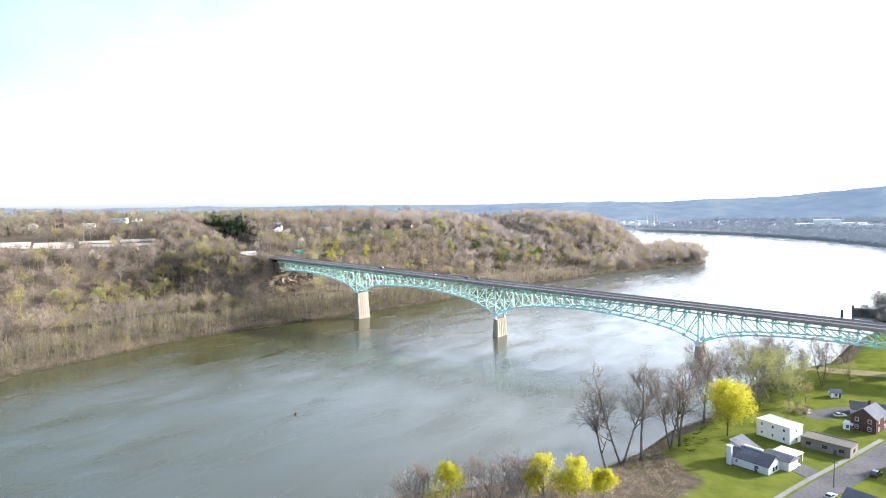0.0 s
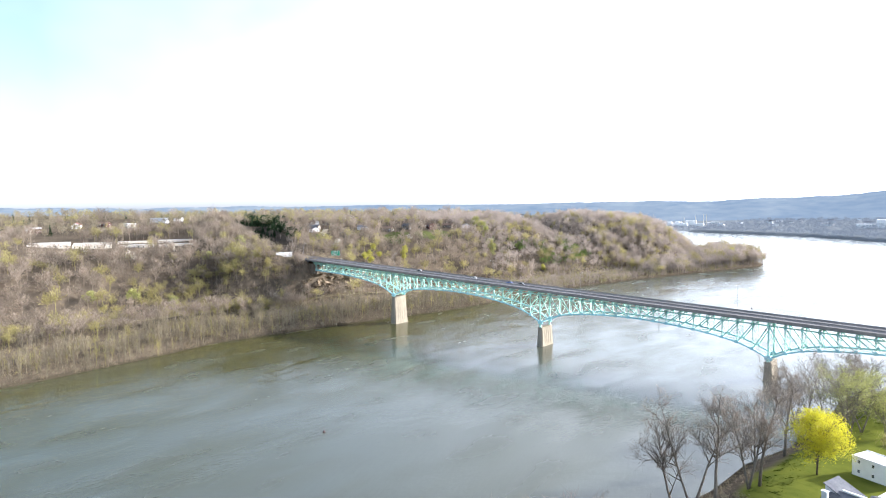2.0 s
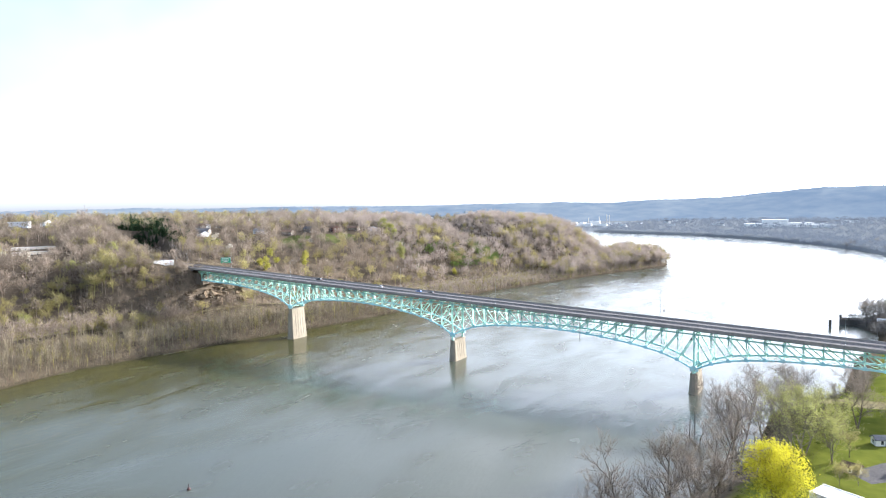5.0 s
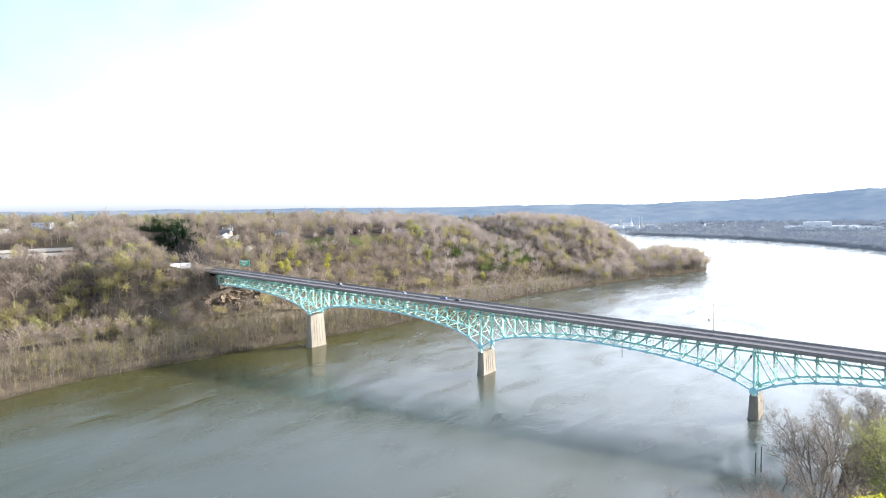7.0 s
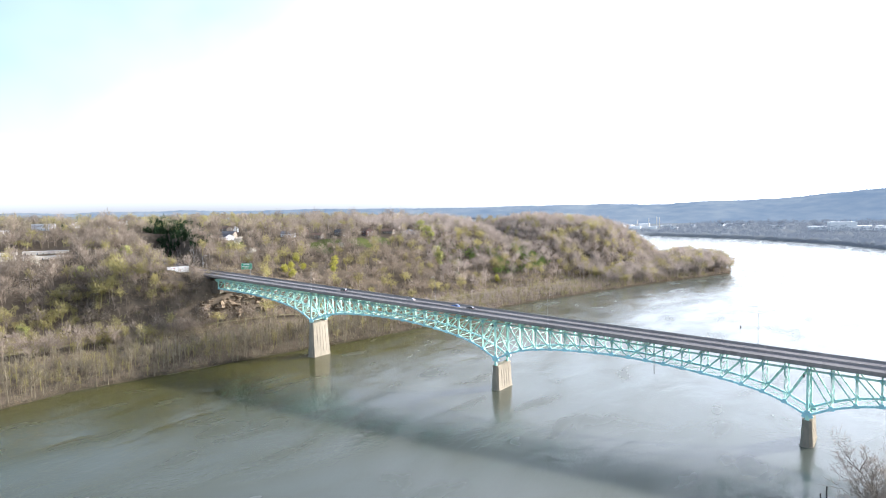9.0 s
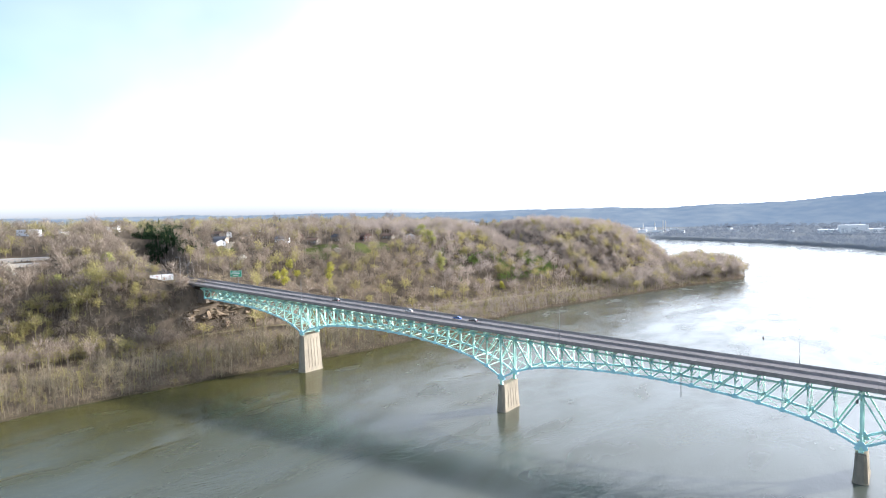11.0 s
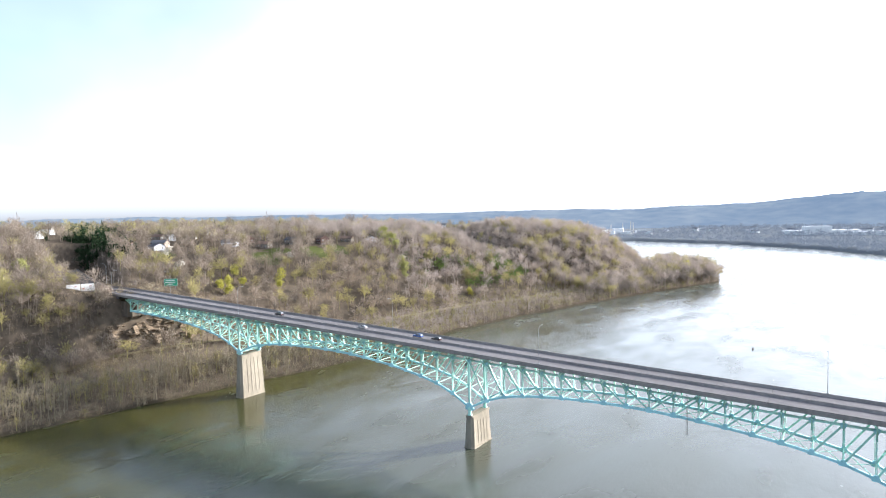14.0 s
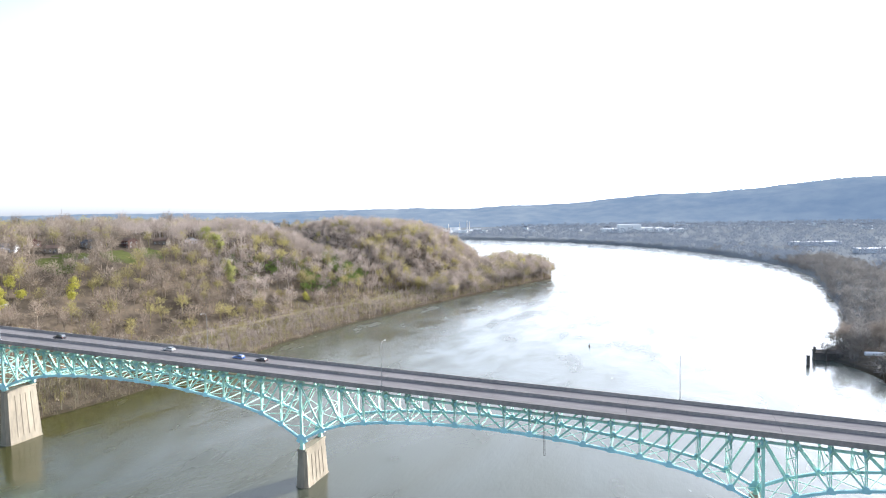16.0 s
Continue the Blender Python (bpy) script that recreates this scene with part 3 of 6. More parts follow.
def wave(x, y, s, seed=0.0):
    return (np.sin(x * s + 1.7 * seed) * np.cos(y * s * 1.13 + seed) + np.sin((x + y) * s * 0.57 + 2.1 * seed) * 0.7
            + np.cos((x - 0.6 * y) * s * 1.9 + seed * 0.6) * 0.4) / 2.1


def land(x, y):
    """Height of the ground."""
    x, y = np.asarray(x, float), np.asarray(y, float)
    ws, es = np.interp(y, W_Y, W_X), np.interp(y, E_Y, E_X)
    d = ws - x
    foot = np.where(y < 480, ws + 7 - np.interp(y, [q[1] for q in TRACK], [q[0] for q in TRACK]), np.interp(y, [480, 530, 600, 640, 700, 760], [46, 40, 68, 90, 120, 160]))
    h = d - foot
    k = np.interp(y, [-400, 500, 640, 800, 1400], [1, 1, 0.97, 0.8, 0.75])
    low_rim = np.interp(h, [0, 25, 55, 105, 170, 260, 400, 800, 3000], [0, 20, 38, 49, 57, 63, 68, 76, 80])
    high_rim = np.interp(h, [0, 22, 50, 85, 130, 200, 400, 800, 3000], [0, 22, 42, 57, 62.5, 65, 69, 74, 78])
    blend = np.clip((y - 40) / 90, 0, 1)
    hill = (low_rim * (1 - blend) + high_rim * blend) * k
    # a wooded ravine runs inland upriver and parts the last hill from the rest
    u, v = (x + 185) * -0.80 + (y - 385) * 0.60, (x + 185) * 0.60 + (y - 385) * 0.80
    hill = hill - 21 * np.exp(-(v / 34) ** 2) * np.clip((u + 10) / 60, 0, 1) * np.clip((420 - u) / 200, 0, 1) * np.clip(h / 70, 0, 1)
    hill = hill + np.clip(h / 60, 0, 1) * (wave(x, y, 0.021, 1) * 3 + wave(x, y, 0.055, 2) * 2.2)
    bench = np.interp(d, [-8, 0, 2, 7, 30, 50], [-3.5, 0, 1.6, 3.6, 7.0, 8.5]) + np.clip(d / 8, 0, 1) * wave(x, y, 0.11, 3) * 0.5
    bench = bench + 6.0 * np.exp(-((y - 18) / 62) ** 2) * np.clip((d - 18) / 40, 0, 1)      # the track climbs past the crag
    west = bench + hill
    # the crag under the bridge's end, and the cutting of the highway behind it
    crag = np.interp(h + wave(x, y, 0.25, 8) * 1.5, [-3, 0, 3, 6, 10, 40], [14, 26, 35, 41, 47.5, 50]) * np.exp(-(np.clip(np.abs(y + 6) - 42, 0, None) / 30) ** 2)
    west = np.where(h > -3, np.maximum(west, crag), west)
    cut = np.clip((np.abs(y - ROAD_Y - np.clip(-300 - x, 0, 400) * 0.35) - 14) / 10, 0, 1)
    level = np.interp(x, [-460, -300, -246], [54, 49.5, 47.6])
    west = np.where((x < -246) & (x > -460), west * cut + level * (1 - cut), west)
    west = west + 5.5 * np.exp(-((x + 272) / 17) ** 2 - ((y + 23) / 13) ** 2)
    de = x - es
    east = np.interp(de, [-8, 0, 3, 8, 14, 22, 60, 400, 1200], [-3.5, 0, 1.2, 3.2, 5.6, 7.0, 7.5, 9, 14])
    east = east + np.clip(de / 40, 0, 1) * wave(x, y, 0.05, 4) * 0.35
    return np.where(d > -20, west, np.where(de > -20, east, -3.5))


def lie(x, y):
    return float(land(x, y))


def spaced(*stretches):
    out = [np.arange(a, b, s) for a, b, s in stretches]
    return np.concatenate(out)


gx = spaced((-4600, -1000, 150), (-1000, -460, 20), (-460, -300, 5.2), (-300, -222, 2.6), (-222, 330, 5.2), (330, 700, 20), (700, 4700, 200))
gy = spaced((-900, -320, 20), (-320, -80, 6.5), (-80, 66, 3.0), (66, 720, 6.5), (720, 1800, 20), (1800, 4800, 150))
X, Y = np.meshgrid(gx, gy)
Z = land(X, Y)
nx, ny = len(gx), len(gy)
idx = np.arange(nx * ny).reshape(ny, nx)
a, b, c, e = idx[:-1, :-1].ravel(), idx[:-1, 1:].ravel(), idx[1:, 1:].ravel(), idx[1:, :-1].ravel()
tris = np.concatenate([np.stack([a, b, c], 1), np.stack([a, c, e], 1)])
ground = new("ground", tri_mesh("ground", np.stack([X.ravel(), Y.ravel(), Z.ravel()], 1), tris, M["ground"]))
ground.data.polygons.foreach_set("use_smooth", np.ones(len(tris), bool))
tagged(ground, "river banks with leaf litter, bare earth and spring grass", "ground", kind="structure")
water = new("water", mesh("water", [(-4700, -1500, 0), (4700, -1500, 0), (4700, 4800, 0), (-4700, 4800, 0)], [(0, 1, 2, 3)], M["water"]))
tagged(water, "wide calm silty green-brown river reflecting the sky", "river", kind="structure")

# far ridges round the valley
th = np.radians(np.arange(-115, 60, 0.22))
rr = np.array([2750, 2900, 3050, 3200, 3400, 3600, 4200])
rise = np.array([0.0, 0.12, 0.38, 0.66, 0.92, 1.0, 0.8])
crest = np.interp(np.degrees(th), [-115, -75, -60, -45, -31, -18, -8, -2, 2, 10, 16, 30, 60],
                  [120, 127, 124, 118, 112, 112, 122, 148, 165, 186, 216, 235, 230])
TH, RR = np.meshgrid(th, rr)
def ragged(n, step, seed):
    """Smooth uneven ups and downs along a line of n places, one knot every step places."""
    r = np.random.default_rng(seed)
    knots = np.cumsum(r.uniform(0.4, 1.6, n // step + 4)) * step
    t = np.arange(n) + knots[0]
    return np.interp(t, knots, r.normal(size=len(knots)))


soft = np.ones(9) / 9
spurs = np.stack([np.convolve(ragged(len(th), 34, 3) + 0.5 * ragged(len(th), 13, 4), soft, "same")[np.clip(np.arange(len(th)) + int(20 * q), 0, len(th) - 1)] for q in rise])
lump = ragged(len(th), 26, 1)[None] * 5 + ragged(len(th), 9, 2)[None] * 2.2 + spurs * 22 * (1 - np.abs(2 * rise[:, None] - 1))
RZ = 6 + rise[:, None] * (crest[None] - 6 + lump + (rise[:, None] > 0.9) * np.random.default_rng(8).uniform(-1.6, 1.6, len(th))[None])
idx = np.arange(RZ.size).reshape(RZ.shape)
a, b, c, e = idx[:-1, :-1].ravel(), idx[:-1, 1:].ravel(), idx[1:, 1:].ravel(), idx[1:, :-1].ravel()
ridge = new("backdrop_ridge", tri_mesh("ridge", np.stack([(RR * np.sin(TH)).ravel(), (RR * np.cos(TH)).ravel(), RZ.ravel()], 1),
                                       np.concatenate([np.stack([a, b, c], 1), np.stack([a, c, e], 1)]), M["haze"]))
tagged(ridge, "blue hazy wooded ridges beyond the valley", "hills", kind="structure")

# ---- the bridge ----
PANEL = 140.2 / 18
PIER_K = (-18, 0, 18)
FIRST, LAST = -31, 31
NEAR_Y, FAR_Y = 1.2, 13.2
DEPTH = {-18: 17.0, 0: 19.0, 18: 17.6}
FALL = [1, 0.66, 0.43, 0.30, 0.20, 0.13, 0.075, 0.035, 0.01, 0.0]
bridge = thing("bridge", "mint-green steel deck truss bridge on tall buff concrete piers", "bridge")
unit = mesh("member", [(x, y, z) for x in (-.5, .5) for y in (-.5, .5) for z in (-.5, .5)],
            [(0, 1, 3, 2), (4, 6, 7, 5), (0, 4, 5, 1), (2, 3, 7, 6), (0, 2, 6, 4), (1, 5, 7, 3)], M["mint"])
unit_steel = unit.copy()
unit_steel.materials[0] = M["steel"]
# an open channel-sided box, as built-up posts are: two webs and lacing between them
lv, lf = [], []
for sx in (-0.5, 0.34):
    o = len(lv)
    lv += [(sx + dx, y, z) for dx in (0, 0.16) for y in (-.5, .5) for z in (-.5, .5)]
    lf += [tuple(o + i for i in f) for f in ((0, 1, 3, 2), (4, 6, 7, 5), (0, 4, 5, 1), (2, 3, 7, 6), (0, 2, 6, 4), (1, 5, 7, 3))]
for i in range(6):
    z0, z1 = -0.5 + i / 6, -0.5 + (i + 1) / 6
    for y in (-0.42, 0.42):
        o = len(lv)
        s = 1 if i % 2 else -1
        lv += [(-0.34 * s, y, z0), (-0.34 * s, y, z0 + 0.03), (0.34 * s, y, z1), (0.34 * s, y, z1 - 0.03)]
        lf.append((o, o + 1, o + 2, o + 3))
laced = mesh("laced_post", lv, lf, M["mint"])
unit_blue = unit.copy()
unit_blue.materials[0] = M["gusset"]
gm = mesh("gusset", [(x, y, z) for y in (-.5, .5) for x, z in ((-1, -0.25), (-0.7, 0.35), (-0.35, 1), (0.35, 1), (0.7, 0.35), (1, -0.25), (0.6, -0.5), (-0.6, -0.5))],
          [tuple(range(8)), tuple(range(15, 7, -1))] + [(i, i + 8, (i + 1) % 8 + 8, (i + 1) % 8) for i in range(8)], M["gusset"])


def node_x(k):
    return 2.2 + k * PANEL


def depth(k):
    n = min(abs(k - p) for p in PIER_K)
    p = min(PIER_K, key=lambda q: abs(k - q))
    low = 6.5 if -18 <= k <= 18 else 6.0
    return low + (DEPTH[p] - low) * FALL[min(n, 9)]


def member(name, a, b, w, h, data=unit, up=(0, 0, 1)):
    return part(name, data, bridge, along(a, b, w, h, up))


for k in range(FIRST, LAST + 1):
    x0, x1 = node_x(k), node_x(k + 1)
    zt, zb = TOP(x0), TOP(x0) - depth(k)
    pier = k in PIER_K
    p = min(PIER_K, key=lambda q: abs(k + 0.5 - q))
    for y in (NEAR_Y, FAR_Y):
        if k < LAST:
            zt1, zb1 = TOP(x1), TOP(x1) - depth(k + 1)
            member("top_chord", (x0, y, zt), (x1, y, zt1), 0.6, 0.65)
            member("bottom_chord", (x0, y, zb), (x1, y, zb1), 0.72, 0.8, unit_blue)
            if k + 0.5 > p:
                member("diagonal", (x0, y, zt), (x1, y, zb1), 0.42, 0.52)
            else:
                member("diagonal", (x0, y, zb), (x1, y, zt1), 0.42, 0.52)
        member("post", (x0, y, zb), (x0, y, zt), 0.8 if pier else 0.55, 0.7 if pier else 0.6, laced if not pier else unit, (0, 1, 0))
        s = 2.1 if pier else 1.25
        part("gusset", gm, bridge, Matrix.Translation((x0, y, zb - 0.05)) @ Matrix.Diagonal((s, 0.75, s * 0.95, 1)))
        part("gusset", gm, bridge, Matrix.Translation((x0, y, zt)) @ Matrix.Diagonal((1.0, 0.75, -1.0, 1)))
    # cross frame: floor beam, knee braces, strut and cross ties
    member("floor_beam", (x0, -0.6, zt + 0.85), (x0, 15.0, zt + 0.85), 0.4, 1.2)
    knee = min(3.0, depth(k) * 0.42)
    mid = (NEAR_Y + FAR_Y) / 2
    for y, s in ((NEAR_Y, 1), (FAR_Y, -1)):
        member("knee_brace", (x0, y, zt - knee), (x0, y + s * 2.6, zt), 0.34, 0.34)
        member("deck_bracket", (x0, y - s * 0.1, zt - 1.6), (x0, y - s * 3.0, zt + 1.3), 0.36, 0.5)
    member("cross_strut", (x0, NEAR_Y, zt - knee), (x0, FAR_Y, zt - knee), 0.26, 0.26)
    member("bottom_strut", (x0, NEAR_Y, zb), (x0, FAR_Y, zb), 0.3, 0.3)
    if depth(k) > 8:
        tiers = 1 if depth(k) < 12 else 2
        hs = np.linspace(zb, zt - knee, tiers + 1)
        for i in range(tiers):
            member("cross_tie", (x0, NEAR_Y, hs[i]), (x0, FAR_Y, hs[i + 1]), 0.2, 0.2)
            member("cross_tie", (x0, FAR_Y, hs[i]), (x0, NEAR_Y, hs[i + 1]), 0.2, 0.2)
            if i:
                member("cross_strut", (x0, NEAR_Y, hs[i]), (x0, FAR_Y, hs[i]), 0.24, 0.24)
    if k < LAST:
        zb1 = TOP(x1) - depth(k + 1)
        member("lateral_brace", (x0, NEAR_Y, zb), (x1, FAR_Y, zb1), 0.18, 0.18)
        member("lateral_brace", (x0, FAR_Y, zb), (x1, NEAR_Y, zb1), 0.18, 0.18)
# the X panel at mid-span
for k in (-10, 8):
    for y in (NEAR_Y, FAR_Y):
        xa, xb = node_x(k + 1), node_x(k + 2)
        member("diagonal", (xa, y, TOP(xa)), (xb, y, TOP(xb) - depth(k + 2)), 0.26, 0.3)

# deck: slab, parapets, median, stringers, in lengths of five panels
DECK_W, DECK_E = node_x(FIRST) - 6, node_x(LAST) + 60
cuts = np.linspace(DECK_W, DECK_E, 15)


def ribbon(x0, x1, profile, steps=6):
    """A length of deck from a closed profile of (y, height over the road)."""
    verts, faces, n = [], [], len(profile)
    for i in range(steps + 1):
        x = x0 + (x1 - x0) * i / steps
        verts += [(x, ROAD_Y + y, ROAD(x) + z) for y, z in profile]
    for i in range(steps):
        for j in range(n):
            a, b = i * n + j, i * n + (j + 1) % n
            faces.append((a, a + n, b + n, b))
    faces += [tuple(range(n)), tuple(range(steps * n, (steps + 1) * n))[::-1]]
    return verts, faces


HALF = 9.9
for x0, x1 in zip(cuts[:-1], cuts[1:]):
    g = 0.03
    part("deck_slab", mesh("deck_slab", *ribbon(x0 + g, x1 - g, [(-HALF, -0.32), (HALF, -0.32), (HALF, -0.02), (0.5, 0.06), (-0.5, 0.06), (-HALF, -0.02)]), M["deck"]), bridge)
    for s in (-1, 1):
        prof = [(s * (HALF + 0.25), -0.55), (s * (HALF + 0.25), 0.92), (s * (HALF - 0.05), 0.95), (s * (HALF - 0.2), 0.3), (s * (HALF - 0.38), 0.02), (s * (HALF - 0.1), -0.55)]
        part("parapet", mesh("parapet", *ribbon(x0 + g, x1 - g, prof[::s]), M["fascia"]), bridge)
    med = [(-0.42, 0.05), (0.42, 0.05), (0.28, 0.3), (0.13, 0.95), (-0.13, 0.95), (-0.28, 0.3)]
    part("median_barrier", mesh("median_barrier", *ribbon(x0 + g, x1 - g, med), M["fascia"]), bridge)
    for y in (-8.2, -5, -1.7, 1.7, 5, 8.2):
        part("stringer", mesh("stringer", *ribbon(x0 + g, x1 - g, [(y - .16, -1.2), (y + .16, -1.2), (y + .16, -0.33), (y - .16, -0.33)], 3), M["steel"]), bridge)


def pier_mesh(height, base_l, top_l, base_t, top_t, foot):
    """A battered pier with bull-nosed ends and sunk grooves on its long faces."""
    verts, faces = [], []
    grooves = (-0.24, -0.08, 0.08, 0.24)
    levels = [(-4.0, 1.0), (0.35, 1.0), (0.36, 0.965), (height * 0.12, None), (height * 0.12 + 0.02, None), (height - 2.0, None), (height - 1.9, None), (height, None)]
    half = []
    for gcen in grooves:
        half += [(gcen - 0.016, 0), (gcen - 0.010, 1), (gcen + 0.010, 1), (gcen + 0.016, 0)]
    for li, (z, s) in enumerate(levels):
        u = max(z, 0) / height
        L, T = base_l + (top_l - base_l) * u, base_t + (top_t - base_t) * u
        if li < 2:
            L, T = L + foot, T + foot
        sunk = 0.14 if 4 <= li <= 5 else 0.0
        ring = [(T / 2, -L / 2 + 0.9)] + [(T / 2 - sunk * f, g * L) for g, f in half] + [(T / 2, L / 2 - 0.9), (T / 4, L / 2), (-T / 4, L / 2)]
        ring += [(-x, -y) for x, y in ring]
        verts += [(x, y, z) for x, y in ring]
        n = len(ring)
    for i in range(len(levels) - 1):
        for j in range(n):
            p, q = i * n + j, i * n + (j + 1) % n
            faces.append((p, q, q + n, p + n))
    faces.append(tuple(range((len(levels) - 1) * n, len(levels) * n)))
    return verts, faces


for k, top, bt, tt in ((-18, 21.8, 6.2, 3.6), (0, 12.3, 4.6, 3.4), (18, 9.6, 4.4, 3.4)):
    x = node_x(k)
    stem = part("pier", mesh("pier", *pier_mesh(top, 15.6 if k else 15.0, 13.9, bt, tt, 0.5), M["pier"]), bridge, Matrix.Translation((x, ROAD_Y, 0)),
                "tall buff concrete pier with grooved faces, standing in the river")
    part("pier_cap", from_bm("pier_cap", box((tt - 0.1, 13.7, 0.7), (0, 0, 0.35), 0.08), M["pier"]), stem, Matrix.Translation((0, 0, top)))
    zb = TOP(x) - depth(k)
    for y in (NEAR_Y, FAR_Y):
        b = boxes([(1.5, 1.2, 0.5, 0, 0, 0.25), (1.1, 0.9, max(zb - top - 1.6, 0.3), 0, 0, 0.5 + max(zb - top - 1.6, 0.3) / 2), (0.7, 0.9, 0.5, 0, 0, zb - top - 0.9)])
        part("bearing", from_bm("bearing", b, M["mint"]), stem, Matrix.Translation((0, y - ROAD_Y, top + 0.7)))
# abutment on the crag, and a land pier beyond the flat bank
xa = node_x(FIRST)
ab = boxes([(8, 16, 9.5, xa - 4.4, ROAD_Y, TOP(xa) - 4.95), (2.4, 12, 3.2, xa + 0.2, ROAD_Y, TOP(xa) - depth(FIRST) - 2.0)])
part("abutment", from_bm("abutment", ab, M["stained"]), bridge, label="concrete abutment set into the crag")
xl = node_x(LAST)
part("pier", mesh("pier", *pier_mesh(TOP(xl) - 7 - 7, 14.5, 13.9, 3.6, 3.2, 0.5), M["pier"]), bridge, Matrix.Translation((xl, ROAD_Y, 7.0)))
# navigation ladder that hangs under the deck, and small dark boxes on the posts
lad = [(0.09, 0.09, 13.0, -0.2, 0, 0), (0.09, 0.09, 13.0, 0.2, 0, 0)] + [(0.4, 0.07, 0.07, 0, 0, z) for z in np.linspace(-6.3, 6.3, 16)]
part("hanging_ladder", from_bm("ladder", boxes(lad), M["darksteel"]), bridge, Matrix.Translation((85.1, -2.7, 27.6)), "dark steel ladder hanging below the deck")
for k, y, dz in ((0, NEAR_Y - 0.5, -1.6), (18, NEAR_Y - 0.5, -2.2), (5, NEAR_Y + 2, -2.0)):
    part("signal_box", from_bm("signal_box", box((0.7, 0.5, 1.2), (0, 0, 0), 0.06), M["signdark"]), bridge, Matrix.Translation((node_x(k) - 1.2, y, TOP(node_x(k)) + dz)))


def street_lamp():
    lamp = thing("street_lamp", "slim grey steel lamp post with a curved arm", "lamp", group="lamps along the bridge")
    part("post", mesh("post", *tube([(0, 0, 0), (0, 0, 6), (0, 0, 12.4), (0, 0.3, 13.2), (0, 0.9, 13.7)], [0.12, 0.09, 0.07, 0.06, 0.055]), M["galv"]), lamp)
    part("arm", mesh("arm", *tube([(0, 0.9, 13.7), (0, 1.8, 13.9), (0, 2.6, 13.95)], [0.065, 0.055, 0.05]), M["galv"]), lamp)
    head = part("lamp_head", from_bm("lamp_head", box((0.35, 0.9, 0.2), (0, 3.0, 13.93), 0.06), M["galv"]), lamp)
    part("lens", from_bm("lens", box((0.26, 0.6, 0.08), (0, 3.05, 13.80), 0.02), M["lens"]), head)
    part("base_plate", from_bm("base_plate", box((0.6, 0.45, 0.3), (0, 0, 0.15), 0.05), M["galv"]), lamp)
    return lamp


lamp = street_lamp()
sites = [(34.3, -1), (122.4, 1), (-48.4, 1), (-132.6, -1), (205.0, -1), (-222, 1), (-296, 1), (-252, -1)]
for i, (x, s) in enumerate(sites):
    m = pose(x, ROAD_Y + s * (HALF + 0.1), ROAD(x) + 0.92, rz=0 if s < 0 else 180)
    if i:
        copy_thing(lamp, m)
    else:
        lamp.matrix_basis = m

# ---- woods ----
rng = np.random.default_rng(7)


def frond(base, tip, width):
    """A sliver of twig: one thin triangle."""
    ahead = tip - base
    side = np.cross(ahead, rng.normal(size=3))
    side = side / (np.linalg.norm(side) + 1e-6) * width / 2
    return [base - side, base + side, tip]


def cone(base, tip, r0, sides=3):
    ahead = tip - base
    ahead = ahead / np.linalg.norm(ahead)
    u = np.cross(ahead, (0.31, 0.87, 0.11))
    u /= np.linalg.norm(u)
    v = np.cross(ahead, u)
    ring = [base + r0 * (u * math.cos(a) + v * math.sin(a)) for a in np.arange(sides) * 2 * math.pi / sides]
    return [p for i in range(sides) for p in (ring[i], ring[(i + 1) % sides], tip)]


def bare_tree(height, limbs, twigs, spread, width, low=0.42, fine=1.0):
    """Corner triples of a leafless tree: stem, limbs that end in rounded sprays, and fine slivers that fan out through each spray."""
    sway = rng.normal(size=2) * 0.04 * height
    top = np.array([*sway, height * 0.8])
    out = [np.array(cone(np.zeros(3), top, 0.017 * height, 4))]
    squash = rng.uniform(0.8, 1.2, 2)
    bases, tips = [], []
    for i in range(limbs):
        a, e = rng.uniform(0, 6.28), rng.uniform(0.0, 1.0) ** 0.8
        reach = rng.uniform(0.72, 1.0)
        tip = np.array([math.cos(a) * squash[0] * spread * math.sqrt(1 - e * e) * reach, math.sin(a) * squash[1] * spread * math.sqrt(1 - e * e) * reach,
                        height * (low + (1 - low) * (0.12 + 0.88 * e) * rng.uniform(0.9, 1.0))])
        base = top * rng.uniform(0.35, 0.8)
        out.append(np.array(cone(base, tip, 0.010 * height)))
        bases.append(base)
        tips.append(tip)
    bases, tips = np.array(bases), np.array(tips)
    pick = rng.integers(limbs, size=twigs)
    core = tips[pick] + (bases[pick] - tips[pick]) * rng.uniform(0.0, 0.5, (twigs, 1))
    room = 0.25 * spread * fine ** 0.5
    p = core + rng.normal(size=(twigs, 3)) * (room, room, room * 0.7)
    ahead = (p - core) * 0.6 + (core - bases[pick]) * 0.22 + rng.normal(size=(twigs, 3)) * 0.35 * room + (0, 0, 0.3 * room)
    long = np.linalg.norm(ahead, axis=1, keepdims=True)
    ahead = ahead / long * np.clip(long, 0.6 * room, 1.7 * room)
    side = np.cross(ahead, rng.normal(size=(twigs, 3)))
    side = side / (np.linalg.norm(side, axis=1, keepdims=True) + 1e-6) * width * rng.uniform(0.35, 0.75, (twigs, 1))
    p[:, 2] = np.clip(p[:, 2], 0.1 * height, height * 1.04)
    out.append(np.stack([p - side, p + side, p + ahead], 1).reshape(-1, 3))
    return np.concatenate(out)


